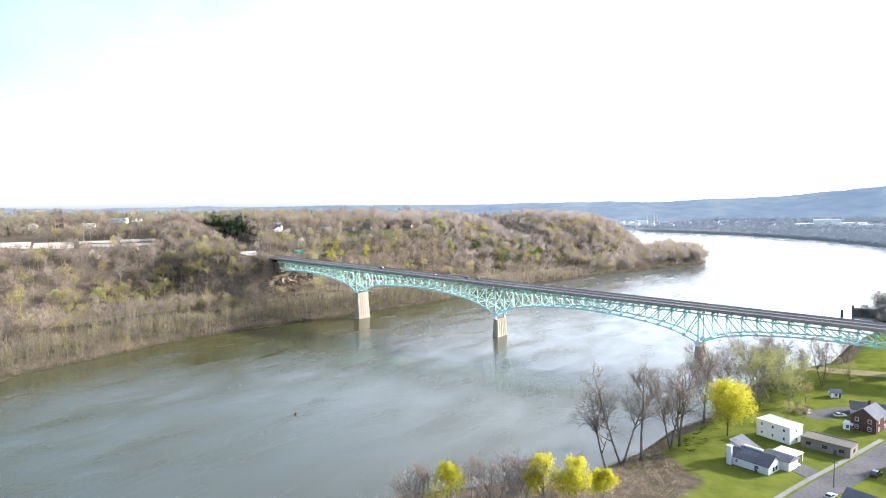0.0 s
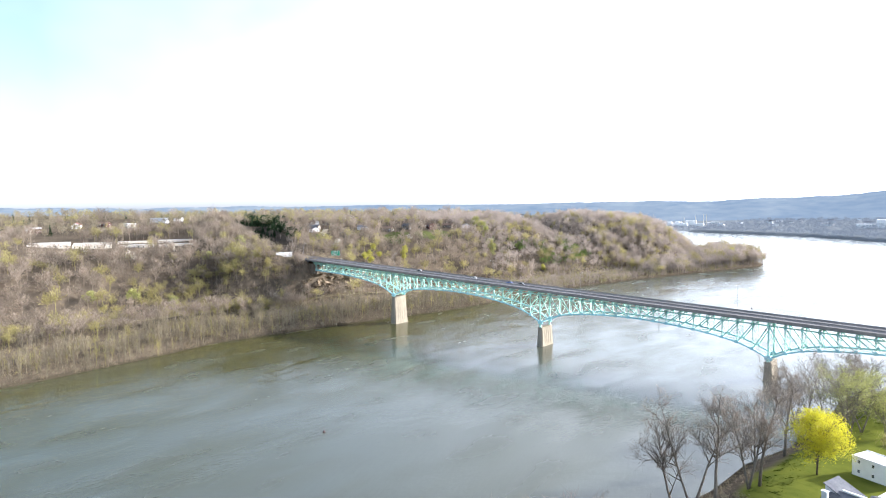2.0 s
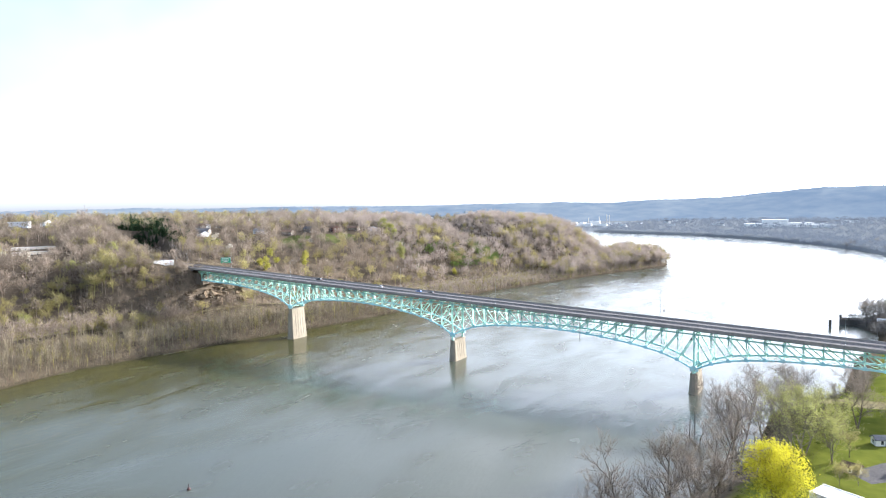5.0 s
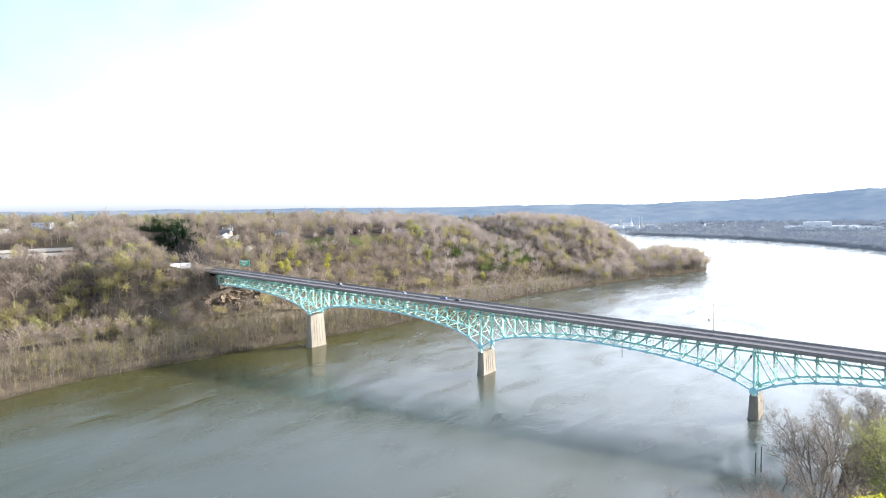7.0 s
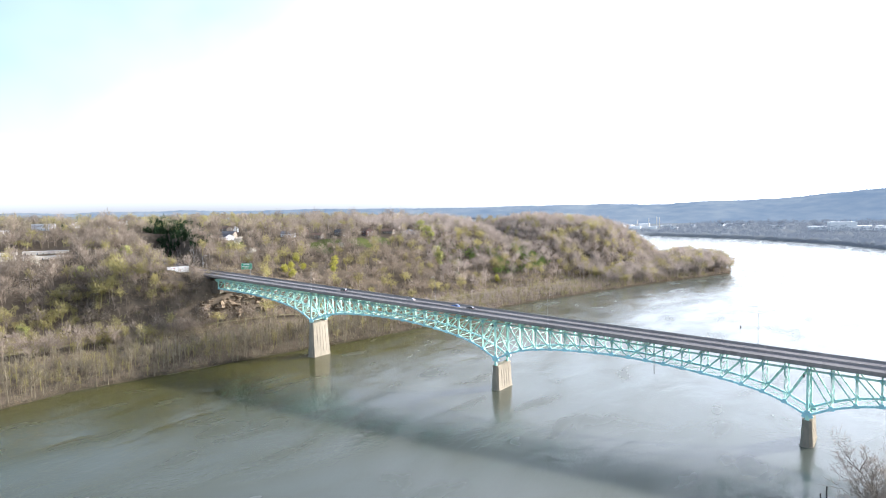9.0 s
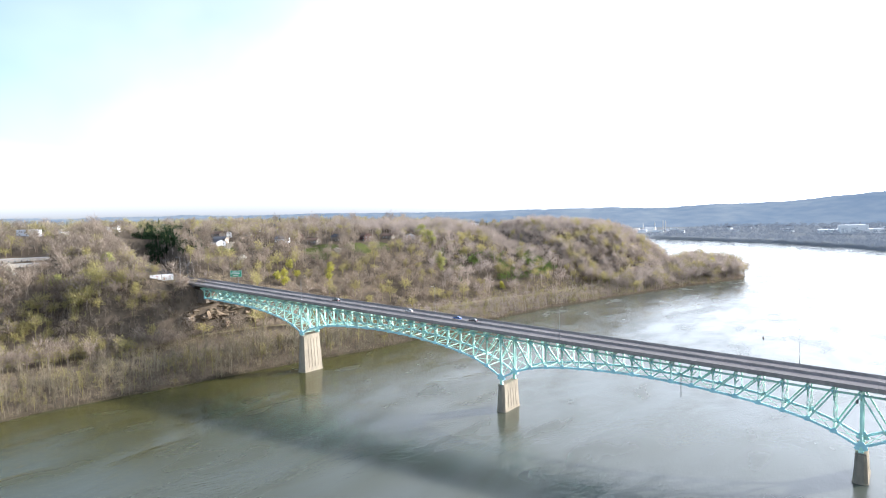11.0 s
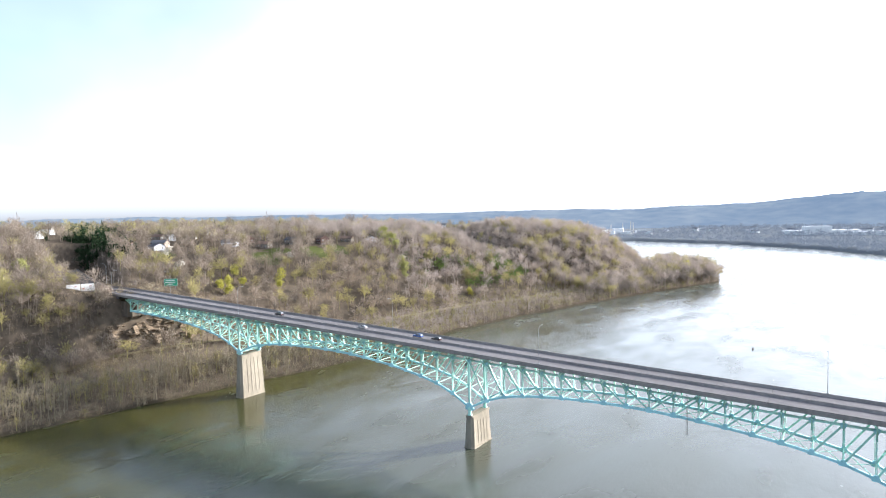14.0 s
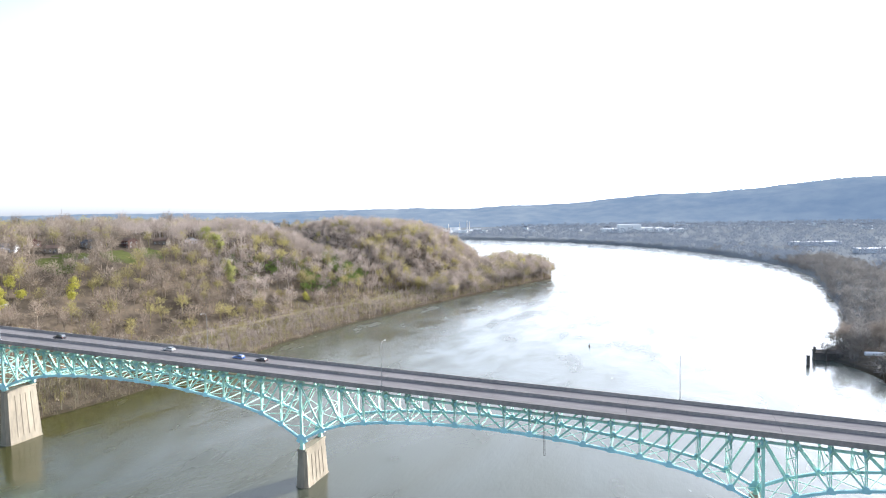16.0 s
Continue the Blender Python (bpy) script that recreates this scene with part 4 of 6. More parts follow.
def leafy_tree(height, leaves, spread, size, low=0.3):
    out = cone(np.zeros(3), np.array([0, 0, height * 0.8]), 0.02 * height, 4)
    clumps = [np.array([*(rng.normal(size=2) * spread * 0.45), height * rng.uniform(low, 0.9)]) for _ in range(9)]
    for i in range(leaves):
        c = clumps[rng.integers(len(clumps))]
        p = c + rng.normal(size=3) * (spread * 0.22, spread * 0.22, height * 0.07)
        out += frond(p, p + rng.normal(size=3) * size, size * 1.2)
    return np.array(out)


def conifer(height, leaves):
    out = cone(np.zeros(3), np.array([0, 0, height]), 0.02 * height, 4)
    for i in range(leaves):
        z = height * (1 - rng.uniform(0, 0.92) ** 0.6 * 0.95)
        a, r = rng.uniform(0, 6.28), (1 - z / height) * height * 0.34
        p = np.array([0, 0, z + 0.3])
        out += frond(p, np.array([math.cos(a) * r, math.sin(a) * r, z - 0.2 * r]), 0.7)
    return np.array(out)


def wood(name, label, protos, sites, mat, low=0.8, high=1.25):
    """Many trees as one mesh. sites: n x 2."""
    chunks, tones = [], []
    for x, y in sites:
        p = protos[rng.integers(len(protos))]
        a, s = rng.uniform(0, 6.28), rng.uniform(low, high)
        ca, sa = math.cos(a) * s, math.sin(a) * s
        q = np.empty_like(p)
        q[:, 0], q[:, 1] = p[:, 0] * ca - p[:, 1] * sa + x, p[:, 0] * sa + p[:, 1] * ca + y
        q[:, 2] = p[:, 2] * s
        chunks.append(q)
        tones.append(np.full(len(q), rng.uniform(), np.float32))
    z = land(np.array([s[0] for s in sites]), np.array([s[1] for s in sites])) - 0.3
    for q, h in zip(chunks, z):
        q[:, 2] += h
    v = np.concatenate(chunks)
    ob = new(name, tri_mesh(name, v, np.arange(len(v)).reshape(-1, 3), mat))
    ob.data.attributes.new("tone", "FLOAT", "POINT").data.foreach_set("value", np.concatenate(tones))
    return tagged(ob, label, "trees", kind="stuff")


def track_x(y):
    return np.interp(y, [p[1] for p in TRACK], [p[0] for p in TRACK])


def scatter(x0, x1, y0, y1, step):
    gx, gy = np.meshgrid(np.arange(x0, x1, step), np.arange(y0, y1, step))
    p = np.stack([gx.ravel(), gy.ravel()], 1) + rng.uniform(-0.5, 0.5, (gx.size, 2)) * step * 0.95
    return p


def inland(p):
    return np.interp(p[:, 1], W_Y, W_X) - p[:, 0]


HOMES = [
        (-402, 89, 18, 10, 4, "white", "roofred", "long house with a red roof beside dark evergreens"),
        (-372, 101, 13, 9, 4, "greysiding", "roofgrey", "grey-sided house with a grey roof at the lawn's edge"),
        (-384, 112, 13, 9, 5, "tan", "roofgrey", "tan gabled house near the highway cutting"),
        (-290, 218, 14, 9, 6.5, "brick", "roofbrown", "brick house with white porch above the lawn"),
        (-287, 249, 12, 8, 4.5, "tan", "roofbrown", "tan house with a brown roof above the slope"),
        (-289, 287, 14, 9, 3.5, "greysiding", "roofgrey", "pale bungalow with a dark roof near the slope's edge"),
        (-308, 197, 14, 9, 5, "tan", "roofgrey", "grey-roofed house among bare trees"),
        (-340, 152, 13, 9, 4.5, "greysiding", "roofgrey", "pale grey house among bare trees"),
        (-352, 181, 12, 9, 4.5, "brick", "roofbrown", "brown brick house among bare trees"),
        (-318, 172, 12, 8, 4.5, "tan", "roofbrown", "low tan house with brown roof among trees"),
        (-520, 262, 12, 9, 7, "white", "roofgrey", "tall white house on the hilltop"),
        (-560, 320, 12, 9, 7, "white", "roofgrey", "white gabled house on the hilltop"),
        (-423, 618, 15, 9, 6, "white", "roofgrey", "white house on the last hill upriver"),
        (-440, 590, 13, 9, 6, "tan", "roofbrown", "tan house on the last hill upriver"),
        (-480, 210, 12, 9, 5, "tan", "roofbrown", "tan house with brown roof on the hilltop"),
        (-455, 168, 13, 9, 6, "white", "roofgrey", "white house near the highway"),
        (-430, 140, 13, 9, 5, "tan", "roofbrown", "tan house behind the red-roofed house"),
        (-592, 21, 20, 11, 7, "greysiding", "roofwhite", "long grey building with pale roof on the plateau"),
        (-568, -27, 18, 10, 5.5, "white", "roofwhite", "white flat-roofed shop on the plateau"),
        (-588, -50, 14, 10, 5, "brick", "roofbrown", "brick building on the plateau"),
        (-626, -67, 18, 10, 5, "white", "roofred", "white shop with a red roof on the plateau"),
        (-640, -110, 16, 10, 6, "white", "roofwhite", "white hall with a pale roof on the plateau"),
        (-600, -120, 14, 9, 5, "brick", "roofwhite", "flat-roofed brick building on the plateau"),
        (-680, 90, 14, 9, 7, "white", "roofgrey", "white house far back on the plateau"),
        (-700, 160, 13, 9, 7, "white", "roofbrown", "white house with brown roof far back"),
        (-620, 220, 12, 9, 6, "tan", "roofgrey", "tan house far back on the hilltop"),
        (-640, 120, 15, 10, 6, "white", "roofgrey", "broad white house far back on the plateau"),
        (-540, 130, 13, 9, 5.5, "white", "roofbrown", "white house behind the cutting"),
        (-520, 20, 13, 9, 4.5, "tan", "roofwhite", "tan shed with a pale roof on the plateau")]
LAWNS = [(-274, 192, 15), (-274, 219, 13), (-284, 146, 15), (-296, 168, 14), (-347, 93, 11)]
STORES = [(-432, -158), (-419, -125), (-404, -90), (-390, -56)]
CLEAR = LAWNS + [(x + 6.5 * i, y - 4 * i, 19) for x, y in STORES for i in (-4, -2, 0, 2, 4)] + [(-250, 32, 13), (-255, 34, 12), (-264, -18, 11), (-282, -26, 12), (-254, -24, 9)]
BRIGHT = [(-267, 98.5, 14, 4.8), (-262, 90, 8, 3.8), (-259, 80, 8, 4), (-254, 84, 7, 3.6), (-259, 101, 7, 3.4), (-250, 130, 12, 4), (-246, 124, 7, 3.2), (-180, 303, 7, 3), (-400, 200, 13, 5.5)]
PALE = [(-265, 277, 18, 6), (-252, 271, 16, 6), (-243, 266, 15, 6), (-222, 252, 14, 5), (-215, 245, 15, 5)]
CLEAR += [(x + 4, y - 4, 7.5) for x, y, h, r in BRIGHT + PALE] + [(x + 14, y - 14, 12) for x, y, r in LAWNS]


def open_ground(p):
    ok = np.abs(p[:, 0] - track_x(p[:, 1])) > 6.0
    ok &= ~((np.abs(p[:, 1] - ROAD_Y) < 15) & (p[:, 0] < -226) & (p[:, 0] > -300))
    ok &= ~((p[:, 1] > -4) & (p[:, 1] < 30) & (p[:, 0] < -240) & (p[:, 0] > -300))
    bend = np.abs(p[:, 1] - ROAD_Y - np.clip(-300 - p[:, 0], 0, 400) * 0.35)
    ok &= ~((bend < 12.5) & (p[:, 0] <= -300) & (p[:, 0] > -470))
    rise = p[:, 1] - ROAD_Y - np.clip(-300 - p[:, 0], 0, 400) * 0.35
    ok &= ~((rise > 0) & (rise < 25) & (p[:, 0] < -268) & (p[:, 0] > -430))
    for x, y, r in CLEAR + [(h[0] + 7.5 * i, h[1] - 7.5 * i, 12 - 2 * i) for h in HOMES for i in (0, 1.4, 2.8)] + [(h[0] + 9 * i, h[1] - 4 * i, 15) for h in HOMES if h[0] < -560 for i in (0, 1, 2, 3, 4)]:
        ok &= np.hypot(p[:, 0] - x, p[:, 1] - y) > r * rng.uniform(0.7, 1.1, len(p))
    return ok


bare = [bare_tree(rng.uniform(11, 17), 14, 220, rng.uniform(3.9, 5.6), 0.27) for _ in range(14)]
bud = [bare_tree(rng.uniform(10, 15), 12, 230, rng.uniform(3.6, 5.0), 0.32) for _ in range(8)]
thin = [bare_tree(rng.uniform(10, 15), 11, 90, rng.uniform(2.2, 3.6), 0.16, 0.16) for _ in range(10)]
shrub = [bare_tree(rng.uniform(2.5, 4.5), 7, 48, 2.4, 0.17, 0.1) for _ in range(6)]
far = [bare_tree(rng.uniform(11, 17), 9, 90, rng.uniform(4.5, 6.5), 0.50) for _ in range(8)]
green = [leafy_tree(rng.uniform(8, 12), 170, 4.5, 0.55) for _ in range(4)]
pine = [conifer(rng.uniform(9, 15), 150) for _ in range(4)]

p = scatter(-470, 20, -330, 680, 8.2)
d = inland(p)
homes_near = (p[:, 1] > 60) & (p[:, 1] < 330) & (d > 165)
hill = p[open_ground(p) & (d > 52) & (d < 300) & (~homes_near | (rng.uniform(size=len(p)) < 0.5))]
pick = rng.uniform(size=len(hill))
patch = wave(hill[:, 0], hill[:, 1], 0.03, 9)
budding = pick < (0.15 + 0.16 * patch + 0.18 * (inland(hill) < 125)) * np.where(hill[:, 1] > 230, 0.7, 1.0)
up = hill[:, 1] > 230
wood("hillside_wood", "bare brown deciduous trees covering the steep hillside", bare, hill[~budding & (pick < 0.93) & ~up], M["twig"])
wood("upriver_wood", "bare trees on the hillside upriver, paled for haze", bare, hill[~budding & (pick < 0.93) & up], M["paletwig"])
wood("hillside_budding_wood", "yellowish budding trees among the hillside wood", bud, hill[budding], M["twigbud"])
p = scatter(-1000, 0, -620, 1000, 17)
d = inland(p)
back = p[open_ground(p) & (d >= 300)]
pick = rng.uniform(size=len(back))
wood("plateau_wood", "bare trees on the plateau behind the hillside", far, back[pick < 0.70], M["willow"], 0.6, 1.15)
wood("plateau_budding_wood", "pale budding trees on the plateau", far, back[(pick > 0.70) & (pick < 0.83)], M["twigbud"])
wood("plateau_evergreens", "dark evergreens scattered among plateau houses", pine, back[pick > 0.955], M["needle"], 0.8, 1.4)
elms = [bare_tree(rng.uniform(20, 24), 20, 420, rng.uniform(7, 9), 0.34, 0.35) for _ in range(3)]
p = scatter(-640, -330, -80, 420, 62)
wood("skyline_elms", "tall wide-crowned bare elms standing over the plateau houses", elms, p[open_ground(p) & (inland(p) > 200)], M["twig"], 0.8, 1.05)
p = scatter(-430, -272, 18, 90, 4.5)
rise = p[:, 1] - ROAD_Y - np.clip(-300 - p[:, 0], 0, 400) * 0.35
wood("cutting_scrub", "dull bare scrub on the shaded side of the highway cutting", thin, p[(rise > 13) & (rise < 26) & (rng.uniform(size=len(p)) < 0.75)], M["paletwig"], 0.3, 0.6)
p = scatter(-300, 20, 200, 400, 9)
spot = (inland(p) > 66) & (inland(p) < 120) & (wave(p[:, 0], p[:, 1], 0.06, 3) > 0.35)
wood("slope_evergreens", "dull dark green holly and cedar on the slope upriver", [leafy_tree(rng.uniform(7, 10), 150, 3.6, 0.6, 0.15) for _ in range(3)], p[spot], M["holly"], 0.7, 1.1)
p = scatter(-260, 30, -330, 690, 3.5)
d = inland(p)
belt = p[open_ground(p) & (d > -0.4) & (d < 56) & ((p[:, 1] < 120) | (d < 16) | (rng.uniform(size=len(p)) < 0.35)) & (np.hypot(p[:, 0] + 138, p[:, 1] - 7) > 9)]
pick = rng.uniform(size=len(belt))
up_river = belt[:, 1] > 120
shore = (inland(belt) < 30) | (rng.uniform(size=len(belt)) < 0.10)
wood("riverbank_trees", "slender bare trees along the river bank", thin, belt[(pick < 0.55) & ~up_river & shore], M["willow"], 0.7, 1.4)
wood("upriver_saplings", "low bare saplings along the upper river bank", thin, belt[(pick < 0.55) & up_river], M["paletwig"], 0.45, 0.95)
wood("riverbank_budding_trees", "yellow-brown budding saplings along the river bank", thin, belt[(pick > 0.5) & (pick < 0.72) & ~up_river & shore], M["twigbud"], 0.6, 1.1)
wood("riverbank_brush", "dry tangled brush on the river bank", shrub, belt[(pick > 0.62) & shore], M["brush"])
p = scatter(-200, -130, -330, 130, 2.3)
rim = p[(inland(p) > -0.8) & (inland(p) < 4.5) & (np.hypot(p[:, 0] + 138, p[:, 1] - 7) > 9)]
wood("waterline_brush", "tangled brown brush leaning over the water's edge", shrub, rim, M["willow"], 0.5, 1.2)
wood("bench_grass", "dry olive grass and weeds beside the gravel track", shrub, belt[~shore & (pick < 0.6)], M["drygrass"], 0.25, 0.6)
p = scatter(-330, 10, -330, 560, 5.2)
d = inland(p)
edge = p[(np.abs(p[:, 0] - track_x(p[:, 1])) > 4.6) & (d > 45) & (d < 130) & (rng.uniform(size=len(p)) < 0.4)]
p = scatter(-200, 20, 115, 600, 3.6)
d = inland(p)
low = p[(np.abs(p[:, 0] - track_x(p[:, 1])) > 3.6) & (d > 0.6) & (d < 60)]
pick = rng.uniform(size=len(low))
wood("upriver_brush", "dry tan brush along the upper river bank", shrub, low[pick < 0.55], M["drygrass"], 0.7, 1.5)
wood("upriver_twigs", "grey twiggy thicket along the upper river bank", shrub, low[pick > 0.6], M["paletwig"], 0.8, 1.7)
p = scatter(-262, -218, -45, 66, 2.9)
p = p[~((np.abs(p[:, 1] - ROAD_Y) < 13) & (p[:, 0] < -237)) & (np.hypot(p[:, 0] + 252, p[:, 1] - 37) > 10) & (np.abs(p[:, 0] - track_x(p[:, 1])) > 3.6) & (rng.uniform(size=len(p)) < 0.8)]
wood("crag_brush", "twiggy brush clinging to the crag", shrub, p, M["brush"], 0.5, 1.2)
sight = lambda q: np.where((q[:, 0] > -272) & (land(q[:, 0], q[:, 1]) > 41.5), np.abs((q[:, 0] + 268) * 0.475 + (q[:, 1] + 14) * 0.88), 99)
p = scatter(-300, -232, -75, -6, 4.2)
wood("crag_trees", "small bare trees on the steep slope below the billboard", thin, p[(sight(p) > 8.5) & (np.hypot(p[:, 0] + 268, p[:, 1] + 14) > 8) & (inland(p) > 50) & (np.abs(p[:, 0] - track_x(p[:, 1])) > 5)], M["twig"], 0.45, 0.9)
p = scatter(-290, -229, -78, -6, 2.7)
thick = p[(sight(p) > 7) & (np.abs(p[:, 0] - track_x(p[:, 1])) > 3.6) & (inland(p) > 50) & (np.hypot(p[:, 0] + 266, p[:, 1] + 12) > 5)]
kind = rng.uniform(size=len(thick))
wood("crag_thicket", "grey-brown thicket on the steep slope below the billboard", shrub, thick[kind < 0.6], M["twig"], 0.7, 1.5)
wood("crag_weeds", "dry olive weeds on the steep slope below the billboard", shrub, thick[kind > 0.6], M["drygrass"], 0.5, 1.1)
p = scatter(-312, -240, -120, -12, 7.5)
wood("crag_budding_trees", "olive budding trees on the steep slope beside the bridge end", bud, p[(inland(p) > 62) & (sight(p) > 11) & (np.abs(p[:, 0] - track_x(p[:, 1])) > 6)], M["twigbud"], 0.5, 0.85)
p = scatter(-264, -229, -70, -2, 3.6)
wood("crag_wood", "dull brown bare trees crowding the slope beside the bridge end", bare, p[(sight(p) > 7) & (inland(p) > 55) & (np.abs(p[:, 0] - track_x(p[:, 1])) > 5)], M["twig"], 0.35, 0.6)
p = scatter(-325, -255, 128, 232, 13)
wood("lawn_trees", "wide bare shade trees standing on the hilltop lawns", bare, p[(inland(p) > 110) & (rng.uniform(size=len(p)) < 0.5)], M["twig"], 0.6, 0.95)
wood("slope_brush", "dry brush and saplings at the foot of the slope", shrub, edge, M["brush"])

# ---- single trees ----
def twisted(r, d, amount):
    return (d + Vector((r.gauss(0, 1), r.gauss(0, 1), r.gauss(0, 0.6))) * amount).normalized()


def limbs_of(seed, height, spread, lean=(0, 0), stems=1, kids=(10, 7, 5), start=0.2, rise=0.12):
    """Branch paths (points, radii, level) and the fine ends of a tree."""
    r = random.Random(seed)
    out, ends = [], []

    def grow(p, d, length, rad, level):
        n = (6, 4, 3, 2)[level]
        pts, q, dd = [p], p, d
        for i in range(n):
            dd = twisted(r, dd + Vector((0, 0, rise if level else 0.02)), 0.05 + 0.05 * level)
            q = q + dd * length / n
            pts.append(q)
        out.append((pts, [rad * (1 - 0.8 * i / n) for i in range(n + 1)], level))
        if level == 3:
            ends.append((pts[0], pts[-1]))
            return
        for j in range(kids[level]):
            u = r.uniform(start, 1) if level == 0 else r.uniform(0.25, 1)
            i = min(int(u * n), n - 1)
            base = pts[i].lerp(pts[i + 1], u * n - i)
            seg = (pts[i + 1] - pts[i]).normalized()
            side = seg.cross(Vector((r.gauss(0, 1), r.gauss(0, 1), r.gauss(0, 1)))).normalized()
            ang = radians(r.uniform(28, 58))
            nd = (seg * math.cos(ang) + side * math.sin(ang)).normalized()
            reach = (spread * (1.3 - 0.75 * u) if level == 0 else length * 0.58) * r.uniform(0.7, 1.15)
            grow(base, nd, reach, rad * (0.54 - 0.2 * u), level + 1)

    for s in range(stems):
        a = 2 * math.pi * s / max(stems, 1) + r.uniform(0, 1)
        tilt = 0.0 if stems == 1 else 0.28
        d = Vector((lean[0] + math.cos(a) * tilt, lean[1] + math.sin(a) * tilt, 1)).normalized()
        grow(Vector((0, 0, -0.4)), d, height * r.uniform(0.84, 0.95), 0.017 * height * (1 if stems == 1 else 0.75), 0)
    return out, ends


def tree_meshes(seed, height, spread, bark, crown, per_end, size, leafy, dome=None, **more):
    branches, ends = limbs_of(seed, height, spread, **more)
    verts, faces = [], []
    for pts, radii, level in branches:
        v, f = tube(pts, radii, (8, 6, 4, 3)[level])
        o = len(verts)
        verts += v
        faces += [tuple(o + i for i in q) for q in f]
    g = np.random.default_rng(seed)
    tri = []
    for a, b in ends:
        a, b = np.array(a), np.array(b)
        for i in range(per_end):
            if leafy:
                p = a + (b - a) * g.uniform(0.1, 1.15) + g.normal(size=3) * leafy
                q, s = g.normal(size=3) * size, g.normal(size=3) * size
                tri += [p - q * 0.5, p + q * 0.5, p + s]
            else:
                p = a + (b - a) * g.uniform(0.0, 1.0)
                q = p + ((b - a) * 0.55 + g.normal(size=3) * np.linalg.norm(b - a) * 0.4 + (0, 0, 0.25)) * g.uniform(0.5, 1.1)
                s = np.cross(q - p, g.normal(size=3))
                s = s / (np.linalg.norm(s) + 1e-6) * size
                tri += [p - s, p + s, q]
    tri = np.array(tri)
    if dome:                             # keep the leaves inside a rounded outline: half-width, lower edge, top
        rad, z0, z1 = dome
        mid = tri.reshape(-1, 3, 3).mean(1)
        off = (mid - (0, 0, z0 + (z1 - z0) * 0.4)) / (rad, rad, (z1 - z0) * 0.6)
        off[:, 2] *= np.where(off[:, 2] < 0, 1.5, 1.0)
        far_out = np.linalg.norm(off, axis=1) / (1.0 + 0.12 * np.sin(mid[:, 0] * 1.1) * np.cos(mid[:, 1] * 1.3 + mid[:, 2]))
        tri = tri.reshape(-1, 3, 3)[far_out < 1].reshape(-1, 3)
    trunk = mesh("trunk", verts, faces, bark)
    for poly in trunk.polygons:
        poly.use_smooth = True
    return trunk, tri_mesh("crown", tri, np.arange(len(tri)).reshape(-1, 3), crown)


def tree(kind, label, seed, x, y, height, spread, bark, crown, per_end, size, leafy=0.0, group="", z=None, **more):
    t = thing(kind, label, "tree", pose(x, y, lie(x, y) if z is None else z, rz=(seed * 67) % 360 if "lean" not in more else 0), group)
    trunk, leaves = tree_meshes(seed, height, spread, bark, crown, per_end, size, leafy, **more)
    part("trunk", trunk, t)
    part("crown", leaves, t)
    return t


BARE = "tall leafless tree with grey-brown branches on the river bank"
for i, (x, y, h, s, lean, stems) in enumerate([
        (160, -181, 24, 9, (-0.26, 0.05), 1), (162, -172, 30, 9, (-0.10, 0.0), 2), (166.5, -166, 29, 9.5, (-0.02, 0.0), 1),
        (172, -151, 29, 8, (0.02, 0.1), 2), (174.5, -148, 27, 8, (0.05, 0), 1), (168, -126, 22, 8, (-0.1, 0), 1), (174, -112, 27, 9, (-0.08, 0), 1),
        (172.5, -80, 27, 11, (-0.12, 0.05), 3), (180, -66, 24, 10, (0.0, 0.1), 2), (183, -42, 22, 9, (-0.1, 0), 3), (187, -24, 19, 8, (0.05, 0), 2),
        (201, -47, 16, 4, (0.02, 0), 1), (209, -41, 20, 7, (0, 0), 2), (147, -231, 13, 7, (0.05, 0), 2), (153, -226, 12, 7, (0, 0.1), 2),
        (131, -246, 11, 6, (-0.05, 0), 2), (214, 26, 15, 6, (0, 0), 2), (222, 250, 12, 6, (0, 0), 2), (238, 238, 14, 7, (0.1, 0), 2)]):
    tree("bare_tree", BARE, 100 + i, x, y, h * 1.16, s * 1.12, M["bark"] if i % 4 else M["midbark"], M["banktwig"], 7, 0.026, lean=lean, stems=stems, group="bare trees on the flat bank")
tree("yellow_tree", "broad round tree in bright yellow-green spring leaf", 31, 187.3, -131.5, 19.5, 11, M["darkbark"], M["leafyellow"], 26, 0.24, 1.0, start=0.1, kids=(14, 7, 5), stems=2, rise=0.04, dome=(10.6, 2.2, 21.5))
WILLOW = "tall pale green budding tree with drooping twigs"
for i, (x, y, h, s) in enumerate([(191, -92, 25, 9.5), (193, -77, 25, 9.5), (188, -62, 22, 8), (200, -66, 20, 8), (201, -82, 16, 7)]):
    tree("budding_tree", WILLOW, 50 + i, x, y, h, s, M["bark"], M["leafpale"], 7, 0.19, 0.5, group="budding trees on the flat bank", stems=2)
for i, (x, y, h, s) in enumerate([(158, -222, 16, 7.5), (165, -217, 15, 6.5), (171, -210, 10.5, 5), (137, -241, 15, 7)]):
    tree("yellow_tree", "rounded tree in fresh yellow leaf near the water", 70 + i, x, y, h, s, M["bark"], M["leafyellow"], 22, 0.24, 0.9, start=0.12, kids=(12, 7, 5), dome=((7.0, 6.6, 5.2, 6.8)[i], 1.0, h * 1.02), group="yellow trees near the water")
for i, (x, y, h, s) in enumerate([(220, -34, 11, 5), (206, -73, 9, 4.5), (203, -100, 6, 4), (208, -97, 5, 3.5), (244, 30, 10, 5)]):
    tree("ornamental_tree", "low garden tree with rusty budding twigs", 80 + i, x, y, h, s, M["bark"], M["twigbud"], 8, 0.09, 0.3, start=0.2, group="garden trees")

